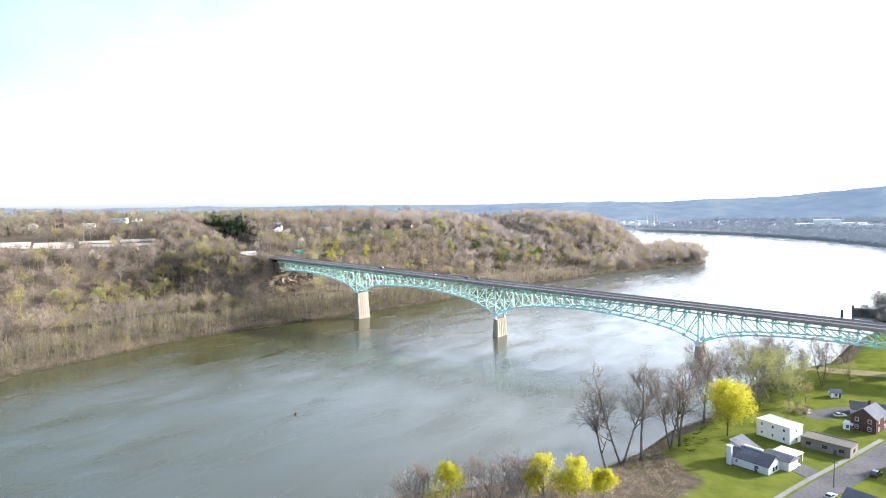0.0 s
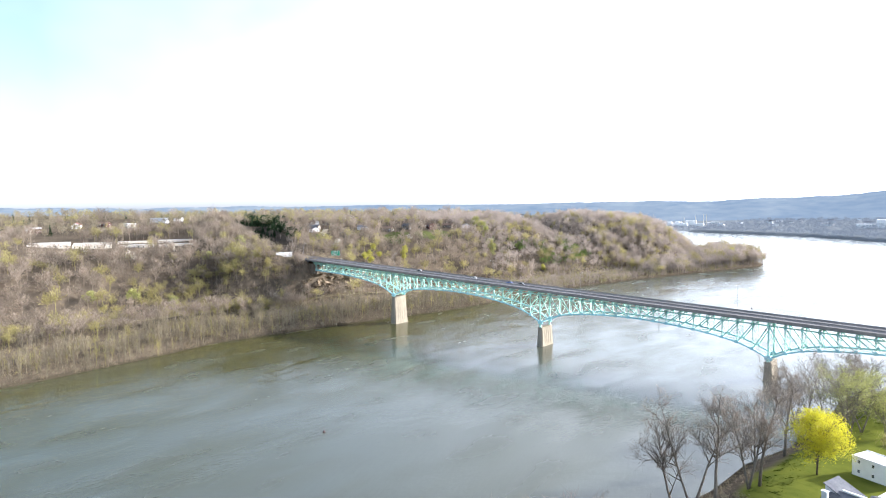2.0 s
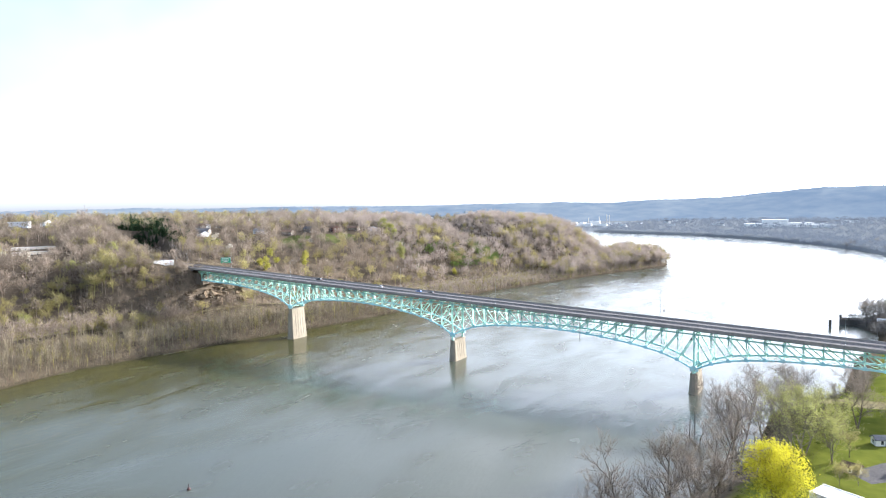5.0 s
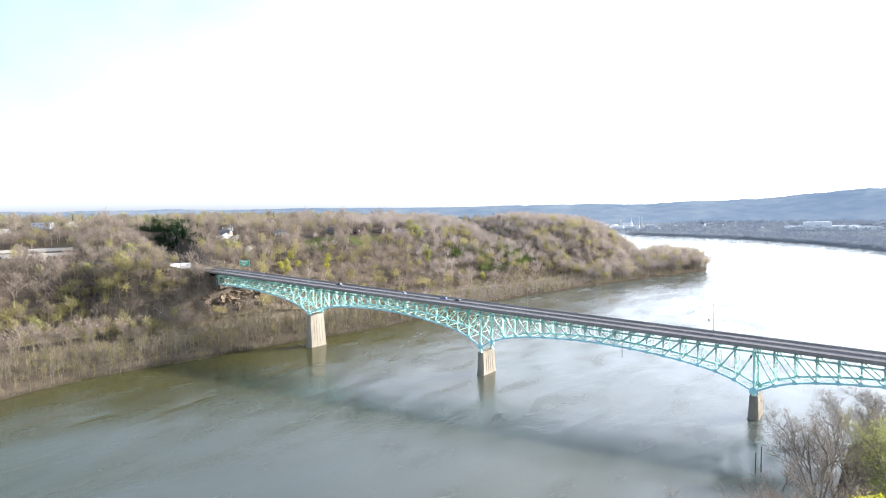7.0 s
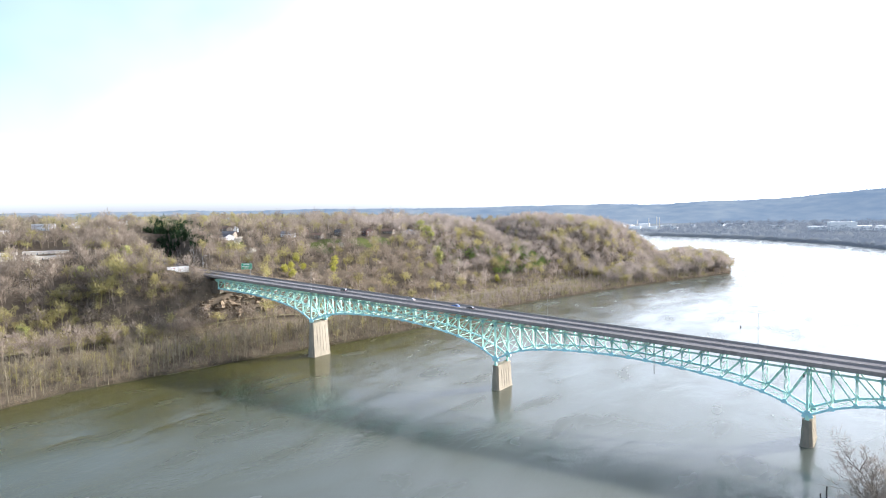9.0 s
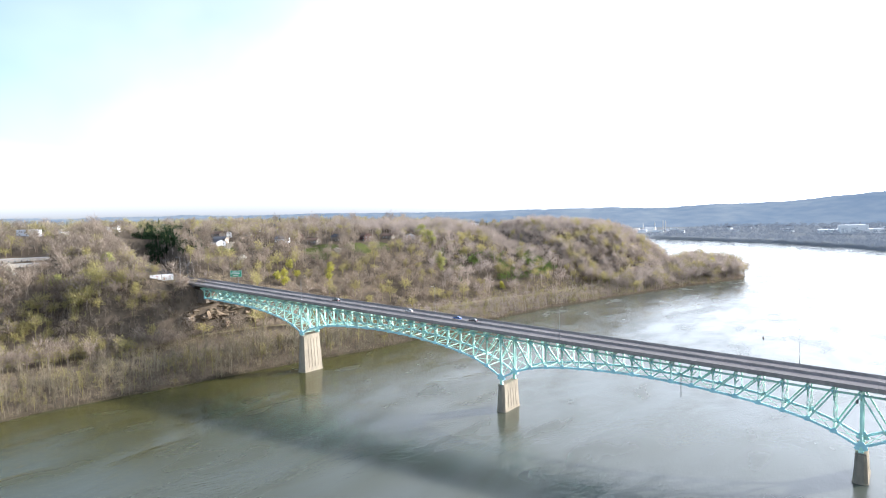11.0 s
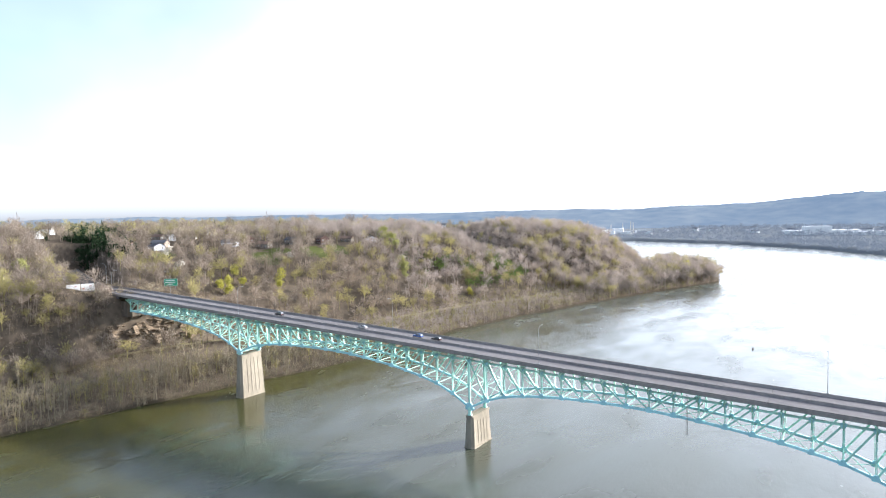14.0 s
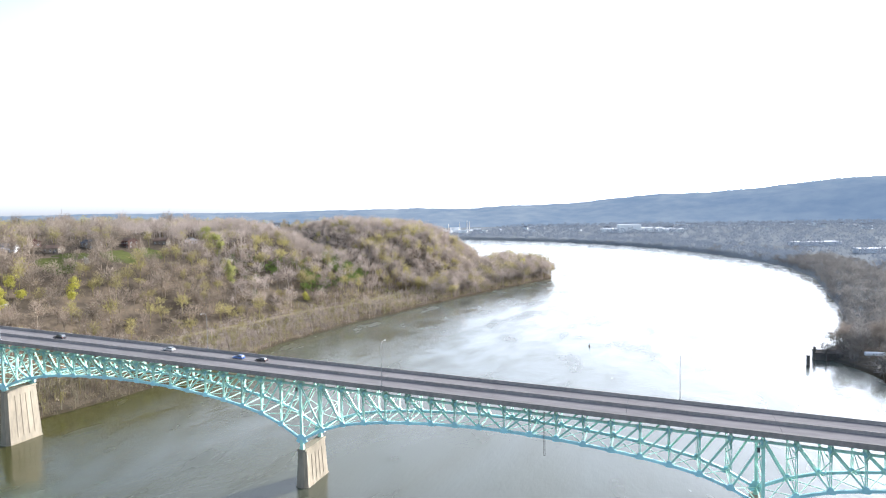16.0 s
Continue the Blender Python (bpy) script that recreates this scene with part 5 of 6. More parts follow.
p = scatter(100, 235, -245, 20, 2.2)
de = p[:, 0] - np.interp(p[:, 1], E_Y, E_X)
low = p[(de > 0.8) & (de < 8 + 9 * (p[:, 1] < -163) + 3 * wave(p[:, 0], p[:, 1], 0.2, 2)) & (rng.uniform(size=len(p)) < 0.75)]
tiny = [bare_tree(rng.uniform(0.8, 1.8), 6, 44, 1.4, 0.07, 0.1) for _ in range(6)]
g = scatter(120, 172, -262, -204, 4.2)
ge = g[:, 0] - np.interp(g[:, 1], E_Y, E_X)
wood("bank_thicket", "grey bare thicket on the bank", thin, g[(ge > 1) & (g[:, 1] < -203 - (172 - g[:, 0]) * 0.25)], M["paletwig"], 0.4, 0.75)
wood("bank_brush", "dry brown brush and weeds on the flat bank's edge", tiny, low, M["brush"])
g = scatter(172, 222, -34, 60, 3.4)
ge = g[:, 0] - np.interp(g[:, 1], E_Y, E_X)
wood("landing_brush", "brown brush and saplings on the bank by the bridge", thin, g[(ge > 0.5) & (ge < 11) & (rng.uniform(size=len(g)) < 0.8)], M["willow"], 0.2, 0.45)
tuft = [np.concatenate([np.array(frond(np.array([rng.normal() * 0.7, rng.normal() * 0.7, 0]), np.array([rng.normal() * 0.8, rng.normal() * 0.8, rng.uniform(0.12, 0.3)]), 0.25)) for _ in range(14)]) for _ in range(5)]
p = scatter(158, 190, -205, -158, 1.9)
weed = p[(p[:, 0] - np.interp(p[:, 1], E_Y, E_X) > 6) & (p[:, 0] + 0.55 * p[:, 1] < 86 + 6 * wave(p[:, 0], p[:, 1], 0.3, 4))]
wood("bank_weeds", "tangled tan weeds and brambles above the bank", tiny, weed[rng.uniform(size=len(weed)) < 0.75], M["brush"], 0.6, 1.4)
p = scatter(165, 240, -185, 25, 1.7)
de = p[:, 0] - np.interp(p[:, 1], E_Y, E_X)
wood("lawn_tufts", "short uneven spring grass on the flat bank", tuft, p[(de > 14) & (rng.uniform(size=len(p)) < 0.8)], M["lawn"])


# ---- roads and tracks ----
def strip(points, width, lift, steps=8):
    """A ribbon of paving that follows the land."""
    pts = [Vector((*q, 0)) for q in points]
    line = []
    for i in range(len(pts) - 1):
        p0, p1, p2, p3 = pts[max(i - 1, 0)], pts[i], pts[i + 1], pts[min(i + 2, len(pts) - 1)]
        for j in range(steps):
            t = j / steps
            line.append(0.5 * ((2 * p1) + (p2 - p0) * t + (2 * p0 - 5 * p1 + 4 * p2 - p3) * t * t + (3 * p1 - p0 - 3 * p2 + p3) * t ** 3))
    line.append(pts[-1])
    verts, faces, n = [], [], 5
    for i, q in enumerate(line):
        ahead = (line[min(i + 1, len(line) - 1)] - line[max(i - 1, 0)]).normalized()
        side = Vector((-ahead.y, ahead.x, 0))
        row = [q + side * width * (k / (n - 1) - 0.5) for k in range(n)]
        h = sorted(lie(v.x, v.y) for v in row)[3] + lift
        verts += [(v.x, v.y, h) for v in row] + [(row[-1].x, row[-1].y, h - 1.2), (row[0].x, row[0].y, h - 1.2)]
    m = n + 2
    for i in range(len(line) - 1):
        for k in range(m):
            a, b = i * m + k, i * m + (k + 1) % m
            faces.append((a, b, b + m, a + m))
    return verts, faces


tagged(new("road_track", mesh("track", *strip(TRACK, 5.5, 0.12), M["gravel"])), "pale gravel track along the foot of the wooded hill", "track", kind="structure")
tagged(new("road_village", mesh("road", *strip([(196, -262), (207, -215), (219, -170), (229, -140), (240, -106), (258, -55), (272, 0), (284, 80)], 8.5, 0.05), M["asphalt"])),
       "worn asphalt village road beside the houses", "road", kind="structure")
tagged(new("road_drive", mesh("drive", *strip([(207, -146), (213, -150), (219, -154)], 8, 0.06), M["asphalt"])), "grey asphalt driveway of the pale house", "driveway", kind="structure")
tagged(new("road_lot", mesh("lot", *strip([(208, -90), (214, -84), (222, -74), (236, -66)], 10, 0.05), M["asphalt"])), "asphalt parking place between lawns", "parking place", kind="structure")
tagged(new("road_ramp", mesh("ramp", *strip([(196, 0), (206, -5), (222, -4), (246, 0), (270, 6)], 11, 0.05), M["gravel"])), "pale concrete boat ramp and lot under the bridge", "ramp", kind="structure")
tagged(new("pavement_village", mesh("footway", *strip([(189, -262), (200.5, -215), (212.8, -170), (222.9, -140), (233.9, -106)], 1.5, 0.14), M["footway"])), "pale concrete footway beside the village road", "pavement", kind="structure")
hw = [(node_x(FIRST) - 5.5 - 6 * i, ROAD_Y + max(0, -300 - (node_x(FIRST) - 5.5 - 6 * i)) * 0.35) for i in range(32)]
hv, hf = [], []
for i, (x, y) in enumerate(hw):
    h = ROAD(x) if i < 3 else float(np.interp(x, [-460, -300, -254], [54.3, 49.9, ROAD(-254)]))
    hv += [(x, y - 10, h), (x, y + 10, h), (x, y + 10, h - 2), (x, y - 10, h - 2)]
for i in range(len(hw) - 1):
    for k in range(4):
        a, b = i * 4 + k, i * 4 + (k + 1) % 4
        hf.append((a, a + 4, b + 4, b))
tagged(new("road_highway", mesh("highway", hv, hf, M["asphalt"])), "grey highway running on from the bridge into the hill", "road", kind="structure")
for s in (-1, 0, 1):
    rail = thing("crash_barrier", "low concrete highway barrier beyond the bridge", "barrier", group="highway barriers")
    bv, bf = [], []
    for i, (x, y) in enumerate(hw):
        h = ROAD(x) if i < 3 else float(np.interp(x, [-460, -300, -254], [54.3, 49.9, ROAD(-254)]))
        bv += [(x, y + s * 9.6 - 0.3, h), (x, y + s * 9.6 + 0.3, h), (x, y + s * 9.6 + 0.1, h + 0.9), (x, y + s * 9.6 - 0.1, h + 0.9)]
    bf = [(i * 4 + k, i * 4 + 4 + k, i * 4 + 4 + (k + 1) % 4, i * 4 + (k + 1) % 4) for i in range(len(hw) - 1) for k in range(4)]
    rail.data = None
    part("barrier_wall", mesh("barrier", bv, bf, M["fascia"]), rail)

# the rock face below the abutment: broken sandstone ledges stepping down to the track
g = random.Random(11)
ledge_x = np.arange(-256, -222, 0.5)
for z0 in (20, 25, 30, 35, 39.5):
    for y in np.arange(-8 + (z0 % 3), 40, 5.4):
        x = float(ledge_x[np.argmin(np.abs(land(ledge_x, np.full(ledge_x.shape, y)) - z0))])
        if abs(lie(x, y) - z0) > 4 or g.random() < 0.15:
            continue
        s = g.uniform(1.5, 4.2)
        bm = bmesh.new()
        bmesh.ops.create_cube(bm, size=1.7)
        bmesh.ops.subdivide_edges(bm, edges=bm.edges[:], cuts=4, use_grid_fill=True)
        for v in bm.verts:
            q = v.co * 1.3 + Vector((x, y, z0))
            n = noise.noise(q) * 0.55 + noise.noise(q * 2.6) * 0.25
            layer = 0.10 * math.sin(v.co.z * 9 + x)
            v.co = Vector((v.co.x * (1 + n + layer) * s * 0.75, v.co.y * (1 + n + layer) * s * 1.15, v.co.z * (1 + 0.6 * n) * s * 0.72))
        thing("rock_outcrop", "weathered tan-brown sandstone ledge below the bridge end", "rock", pose(x - 0.6, y, lie(x, y) + 0.4, rz=g.uniform(-50, 50), ry=g.uniform(-22, 22), rx=g.uniform(-14, 14)), "crag rocks", from_bm("rock", bm, M["rock"]))
# ---- houses ----
def house(kind, label, x, y, rz, length, width, height, walls, roof_mat, roof="gable", pitch=0.5, windows=(3, 2), storeys=1, group="", z=None, chimney=False, category="house", door=True, pane=(0.95, 1.25), trim="white"):
    """A house with its long side along local x; roof: gable, flat or shed."""
    zz = min(lie(x + dx, y + dy) for dx in (-length / 2, length / 2) for dy in (-width / 2, width / 2)) - 0.1 if z is None else z
    h = thing(kind, label, category, pose(x, y, zz, rz=rz), group)
    L, W, H = length / 2, width / 2, height
    up = W * pitch if roof == "gable" else (width * pitch if roof == "shed" else 0)
    if roof == "gable":
        v = [(-L, -W, 0), (L, -W, 0), (L, W, 0), (-L, W, 0), (-L, -W, H), (L, -W, H), (L, W, H), (-L, W, H), (-L, 0, H + up), (L, 0, H + up)]
        f = [(0, 1, 5, 4), (2, 3, 7, 6), (1, 2, 6, 9, 5), (3, 0, 4, 8, 7), (3, 2, 1, 0), (4, 5, 9, 8), (6, 7, 8, 9)]
    else:
        v = [(-L, -W, 0), (L, -W, 0), (L, W, 0), (-L, W, 0), (-L, -W, H), (L, -W, H), (L, W, H + up), (-L, W, H + up)]
        f = [(0, 1, 5, 4), (1, 2, 6, 5), (2, 3, 7, 6), (3, 0, 4, 7), (4, 5, 6, 7), (3, 2, 1, 0)]
    wall = part("wall", mesh("wall", v, f, walls), h)
    o, th = 0.4, 0.22
    if roof == "gable":
        prof = [(-W - o, H - o * pitch + 0.03), (0, H + up + 0.03), (W + o, H - o * pitch + 0.03), (W + o, H - o * pitch + th + 0.05), (0, H + up + th + 0.08), (-W - o, H - o * pitch + th + 0.05)]
    elif roof == "shed":
        prof = [(-W - o, H - o * pitch + 0.03), (W + o, H + up + o * pitch + 0.03), (W + o, H + up + o * pitch + 0.25), (-W - o, H - o * pitch + 0.25)]
    else:
        prof = [(-W - 0.15, H + 0.02), (W + 0.15, H + 0.02), (W + 0.15, H + 0.4), (W - 0.15, H + 0.4), (W - 0.2, H + 0.16), (-W + 0.2, H + 0.16), (-W + 0.15, H + 0.4), (-W - 0.15, H + 0.4)]
    n = len(prof)
    ends = [-L - (o if roof != "flat" else 0.15), L + (o if roof != "flat" else 0.15)]
    rv = [(xx, yy, z2) for xx in ends for yy, z2 in prof]
    rf = [(k, (k + 1) % n, (k + 1) % n + n, k + n) for k in range(n)] + [tuple(range(n))[::-1], tuple(range(n, 2 * n))]
    top = part("roof", mesh("roof", rv, rf, roof_mat), h)
    if chimney:
        part("chimney", from_bm("chimney", box((0.8, 0.8, 2.6), (L * 0.5, W * 0.2, H + up * 0.8 + 0.6), 0.05), M["brick"]), top)

    def window(px, py, pz, ry, w=pane[0], hh=pane[1]):
        m = Matrix.Translation((px, py, pz)) @ Matrix.Rotation(ry, 4, "Z")
        fr = boxes([(w + 0.24, 0.12, 0.12, 0, 0, hh / 2 + 0.06), (w + 0.3, 0.18, 0.12, 0, 0, -hh / 2 - 0.06), (0.12, 0.12, hh, -w / 2 - 0.06, 0, 0), (0.12, 0.12, hh, w / 2 + 0.06, 0, 0), (w, 0.08, 0.06, 0, 0, 0)])
        win = part("window", from_bm("window_frame", fr, M[trim]), wall, m)
        part("pane", from_bm("pane", box((w, 0.05, hh), (0, 0, 0)), M["glass"]), win)

    per = height / storeys
    for s in range(storeys):
        pz = per * s + per * 0.58
        for i in range(windows[0]):
            px = -L + length * (i + 0.5) / windows[0]
            for sy, ry in ((-1, 0), (1, math.pi)):
                window(px, sy * (W + 0.03), pz, ry)
        for i in range(windows[1]):
            py = -W + width * (i + 0.5) / windows[1]
            for sx, ry in ((-1, -math.pi / 2), (1, math.pi / 2)):
                window(sx * (L + 0.03), py, pz, ry)
    if door:
        d = part("door", from_bm("door", box((1.0, 0.1, 2.05), (L * 0.3 + 0.9, -W - 0.05, 1.05), 0.02), M["signdark"]), wall)
        part("handle", from_bm("handle", box((0.06, 0.08, 0.14), (L * 0.3 + 1.25, -W - 0.13, 1.05), 0.01), M["galv"]), d)
    return h


house("white_house", "white two-storey clapboard house with a flat white roof", 203.3, -123.2, -25, 13.0, 7.6, 6.2, M["white"], M["roofwhite"], "flat", windows=(3, 1), storeys=2, door=False, pane=(0.75, 0.95))
house("workshop", "low tan block workshop with a flat grey-brown roof", 219.3, -126.6, -13, 15.5, 8.0, 3.6, M["tan"], M["roofflat"], "flat", windows=(3, 1), category="building", pane=(1.7, 1.1), trim="tan")
gz = lie(199, -156) - 0.1
gh = house("grey_house", "pale sided house with grey shingle roofs and a white gable end", 200.5, -155.5, -18, 14.0, 8.0, 2.9, M["greysiding"], M["roofgrey"], "gable", 0.62, windows=(2, 1), z=gz, pane=(0.8, 1.0))
part("tall_wing", mesh("tall_wing", [(-7.4, -1, 0), (-0.5, -1, 0), (-0.5, 6.5, 0), (-7.4, 6.5, 0), (-7.4, -1, 6.6), (-0.5, -1, 3.6), (-0.5, 6.5, 3.6), (-7.4, 6.5, 6.6)],
     [(0, 1, 5, 4), (1, 2, 6, 5), (2, 3, 7, 6), (3, 0, 4, 7), (4, 5, 6, 7), (3, 2, 1, 0)], M["greysiding"]), gh)
part("tall_roof", mesh("tall_roof", [(-7.8, -1.4, 6.85), (-0.1, -1.4, 3.5), (-0.1, 6.9, 3.5), (-7.8, 6.9, 6.85), (-7.8, -1.4, 7.1), (-0.1, -1.4, 3.75), (-0.1, 6.9, 3.75), (-7.8, 6.9, 7.1)],
     [(0, 1, 2, 3), (4, 7, 6, 5), (0, 4, 5, 1), (1, 5, 6, 2), (2, 6, 7, 3), (3, 7, 4, 0)], M["roofgrey"]), gh)
part("dormer", mesh("dormer", [(-3.2, -2.9, 3.4), (2.6, -2.9, 3.4), (2.6, 0.6, 3.4), (-3.2, 0.6, 3.4), (-3.2, -2.6, 4.3), (2.6, -2.6, 4.3), (2.6, 0.6, 5.9), (-3.2, 0.6, 5.9)],
     [(0, 1, 5, 4), (1, 2, 6, 5), (2, 3, 7, 6), (3, 0, 4, 7), (4, 5, 6, 7), (3, 2, 1, 0)], M["roofgrey"], ), gh, label="dark grey shingled dormer")
part("dormer_ridge", from_bm("ridge", box((6.4, 0.7, 0.5), (-0.3, 0.5, 5.95), 0.05), M["white"]), gh)
gw = part("garage_wing", mesh("garage_wing", [(1.5, 3.6, 0), (9.6, 3.6, 0), (9.6, 9.8, 0), (1.5, 9.8, 0), (1.5, 3.6, 3.3), (9.6, 3.6, 3.3), (9.6, 9.8, 3.3), (1.5, 9.8, 3.3)],
     [(0, 1, 5, 4), (1, 2, 6, 5), (2, 3, 7, 6), (3, 0, 4, 7), (4, 5, 6, 7), (3, 2, 1, 0)], M["greysiding"]), gh)
part("garage_roof", mesh("garage_roof", [(1.2, 3.2, 3.3), (10, 3.2, 3.3), (10, 10.2, 3.3), (1.2, 10.2, 3.3), (1.2, 3.2, 3.55), (10, 3.2, 3.55), (10, 6.7, 4.7), (1.2, 6.7, 4.7), (10, 10.2, 3.55), (1.2, 10.2, 3.55)],
     [(0, 3, 2, 1), (4, 5, 6, 7), (7, 6, 8, 9), (0, 1, 5, 4), (1, 2, 8, 6, 5), (2, 3, 9, 8), (3, 0, 4, 7, 9)], M["roofgrey"]), gh)
gd = part("garage_door", from_bm("garage_door", boxes([(0.12, 4.2, 0.52, 9.65, 6.7, 0.3 + 0.56 * k) for k in range(4)]), M["white"]), gw)
part("corner_board", from_bm("corner_board", boxes([(0.2, 0.2, 2.9, 7.02, -3.95, 1.45), (0.2, 0.2, 2.9, 7.02, 3.95, 1.45)]), M["white"]), gh)
bay = part("bay_window", from_bm("bay", boxes([(0.15, 3.4, 0.14, 7.06, 0, 2.35), (0.15, 3.4, 0.14, 7.06, 0, 0.7), (0.15, 0.14, 1.6, 7.06, -1.65, 1.5), (0.15, 0.14, 1.6, 7.06, 0, 1.5), (0.15, 0.14, 1.6, 7.06, 1.65, 1.5)]), M["white"]), gh)
part("pane", from_bm("pane", box((0.06, 3.2, 1.55), (7.05, 0, 1.5)), M["glass"]), bay)
shaft = part("chimney", from_bm("shaft", box((1.5, 1.2, 6.2), (-5.6, -4.7, 3.1), 0.05), M["greysiding"]), gh, label="tall pale sided outside chimney")
part("cap", from_bm("cap", box((1.8, 1.5, 0.25), (-5.6, -4.7, 6.3), 0.03), M["roofwhite"]), shaft)
cp = thing("carport", "white flat-roofed carport beside the pale house", "carport", pose(209.2, -144.6, lie(209, -144.6), rz=-18))
part("roof", from_bm("roof", box((7.5, 6.0, 0.25), (0, 0, 3.1), 0.04), M["roofwhite"]), cp)
part("back_wall", from_bm("back_wall", box((0.2, 5.6, 3.0), (-3.3, 0, 1.5)), M["greysiding"]), cp)
for sx, sy in ((3.4, -2.7), (3.4, 2.7), (0, -2.7), (0, 2.7)):
    part("post", from_bm("post", box((0.16, 0.16, 3.0), (sx, sy, 1.5)), M["white"]), cp)
house("brick_house", "two-storey dark red brick house with grey gable roof", 229.5, -94, 74, 11.5, 8.5, 5.8, M["brick"], M["roofgrey"], "gable", 0.75, windows=(2, 2), storeys=2, chimney=True)
house("porch", "small white side porch against the brick house", 223.3, -98.5, -8, 3.0, 3.4, 2.4, M["white"], M["roofwhite"], "flat", windows=(1, 1), category="porch")
house("long_house", "long low house with grey roof behind the brick house", 231, -76, 6, 17, 8, 3.2, M["greysiding"], M["roofgrey"], "gable", 0.5, windows=(4, 2), chimney=True)
house("shed", "small white garden shed with a grey roof", 215.3, -55, 25, 4.2, 3.4, 2.4, M["white"], M["roofgrey"], "gable", 0.6, windows=(1, 1), category="shed")
house("low_shed", "low grey-brown garden shed by the trees", 206.5, -86, -20, 5.0, 3.6, 2.1, M["tan"], M["roofbrown"], "gable", 0.5, windows=(1, 1), category="shed")
house("roadside_house", "house with a dark grey shingle roof by the road", 233.5, -174, -20, 12, 8, 3.4, M["greysiding"], M["roofgrey"], "gable", 0.6, windows=(3, 2))
house("dark_house", "dark-roofed brick house across the road", 246, -131, -20, 10, 9, 5.2, M["brick"], M["roofgrey"], "gable", 0.7, windows=(2, 2), storeys=2)

# houses of the far town on the plateau
for i, (x, y, L, W, H, wall, roof, label) in enumerate(HOMES):
    house("house", label, x, y, (i * 37) % 90 - 45, L, W, H, M[wall], M[roof], "gable" if roof != "roofwhite" else "flat", 0.5, windows=(3, 2), storeys=1 if H < 5 else 2, group="plateau houses")
# long white store rows above the wooded slope
for x, y in STORES:
    for back in (0, 1):
        house("storage_row", "long low cream storage row with many doors", x - 17 * back, y + 7 * back, 67, 33, 8, 4.2, M["cream"], M["roofcream"], "flat", windows=(8, 1), group="storage rows", category="building", door=False)

# lawns among the plateau houses
def lawn_patch(x, y, r, seed):
    g = random.Random(seed)
    n, rings = 28, 6
    verts, faces = [(x, y, lie(x, y) + 0.25)], []
    rad = [r * (0.8 + 0.35 * g.random()) for _ in range(n)]
    for k in range(1, rings + 1):
        for i in range(n):
            a = 2 * math.pi * i / n
            px, py = x + math.cos(a) * rad[i] * k / rings, y + math.sin(a) * rad[i] * k / rings
            verts.append((px, py, lie(px, py) + (0.3 if k < rings else -0.3)))
    faces += [(0, 1 + i, 1 + (i + 1) % n) for i in range(n)]
    for k in range(rings - 1):
        for i in range(n):
            a, b = 1 + k * n + i, 1 + k * n + (i + 1) % n
            faces.append((a, a + n, b + n, b))
    return mesh("lawn", verts, faces, M["hilltop_lawn"])


for i, (x, y, r) in enumerate(LAWNS):
    tagged(new("lawn_plot", lawn_patch(x, y, r * 0.95, i)), "bright green garden lawn on the hilltop", "lawn", kind="structure")

# single coloured trees on the hillside
for i, (x, y, h, s) in enumerate(BRIGHT):
    tree("yellow_tree", "small tree in yellow leaf on the hillside", 200 + i, x, y, h, s, M["bark"], M["hillyellow"], 8, 0.42, 0.9, start=0.2, kids=(7, 5, 3), group="yellow trees on the hillside")
for i, (x, y, h, s) in enumerate([(-269, 159, 6, 3.4), (-230, 261, 9, 4), (-330, 84, 9, 4.5), (-287, 66, 10, 4.5), (-350, -118, 10, 5), (-362, -75, 9, 5), (-372, -150, 9, 5)]):
    tree("blossom_tree", "white blossoming tree on the hillside", 220 + i, x, y, h, s, M["bark"], M["blossom"], 9, 0.45, 0.7, start=0.2, kids=(7, 5, 3), group="blossom trees on the hillside")
for i, (x, y, h, s) in enumerate(PALE + [(-300, -140, 12, 6), (-330, -20, 11, 6), (-320, -60, 11, 6), (-290, -110, 10, 5), (-305, -170, 11, 5)]):
    tree("pale_green_tree", "round tree in pale yellow-green bud on the hillside", 240 + i, x, y, h, s, M["bark"], M["leafpale"], 12, 0.5, 0.8, start=0.2, kids=(7, 5, 3), group="pale green trees on the hillside")
g = scatter(-545, -318, 30, 130, 7.5)
ahead = g[:, 1] - ROAD_Y - np.clip(-300 - g[:, 0], 0, 400) * 0.35
broad = [leafy_tree(rng.uniform(11, 15), 260, 5.5, 0.7, 0.15) for _ in range(3)]
wood("cutting_evergreens", "dark evergreen row beside the highway cutting", pine + broad, g[(((ahead > 14) & (g[:, 0] < -385)) | (ahead > 24)) & (ahead < 46) & (g[:, 0] < -350) & (np.hypot(g[:, 0] + 402, g[:, 1] - 89) > 13) & (np.hypot(g[:, 0] + 372, g[:, 1] - 101) > 16) & (rng.uniform(size=len(g)) < 0.8)], M["needle"], 0.9, 1.35)
g = scatter(-215, -140, 296, 400, 4)
keep = (inland(g) > 62) & (inland(g) < 100) & (wave(g[:, 0], g[:, 1], 0.09, 11) > -0.1)
wood("creeper_thicket", "bright green creeper-clad thicket on the slope", green, g[keep], M["ivy"], 0.55, 0.9)
g = scatter(-190, 10, 430, 710, 8.0)
tipd = inland(g)
tall = rng.uniform(size=len(g))
# haze over the point is put into these paler twigs
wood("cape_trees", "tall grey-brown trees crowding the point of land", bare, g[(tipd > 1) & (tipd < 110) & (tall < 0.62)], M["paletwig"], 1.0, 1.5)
wood("cape_budding_trees", "yellowish budding trees on the point of land", bud, g[(tipd > 1) & (tipd < 110) & (tall > 0.72)], M["twigbud"], 1.1, 1.5)

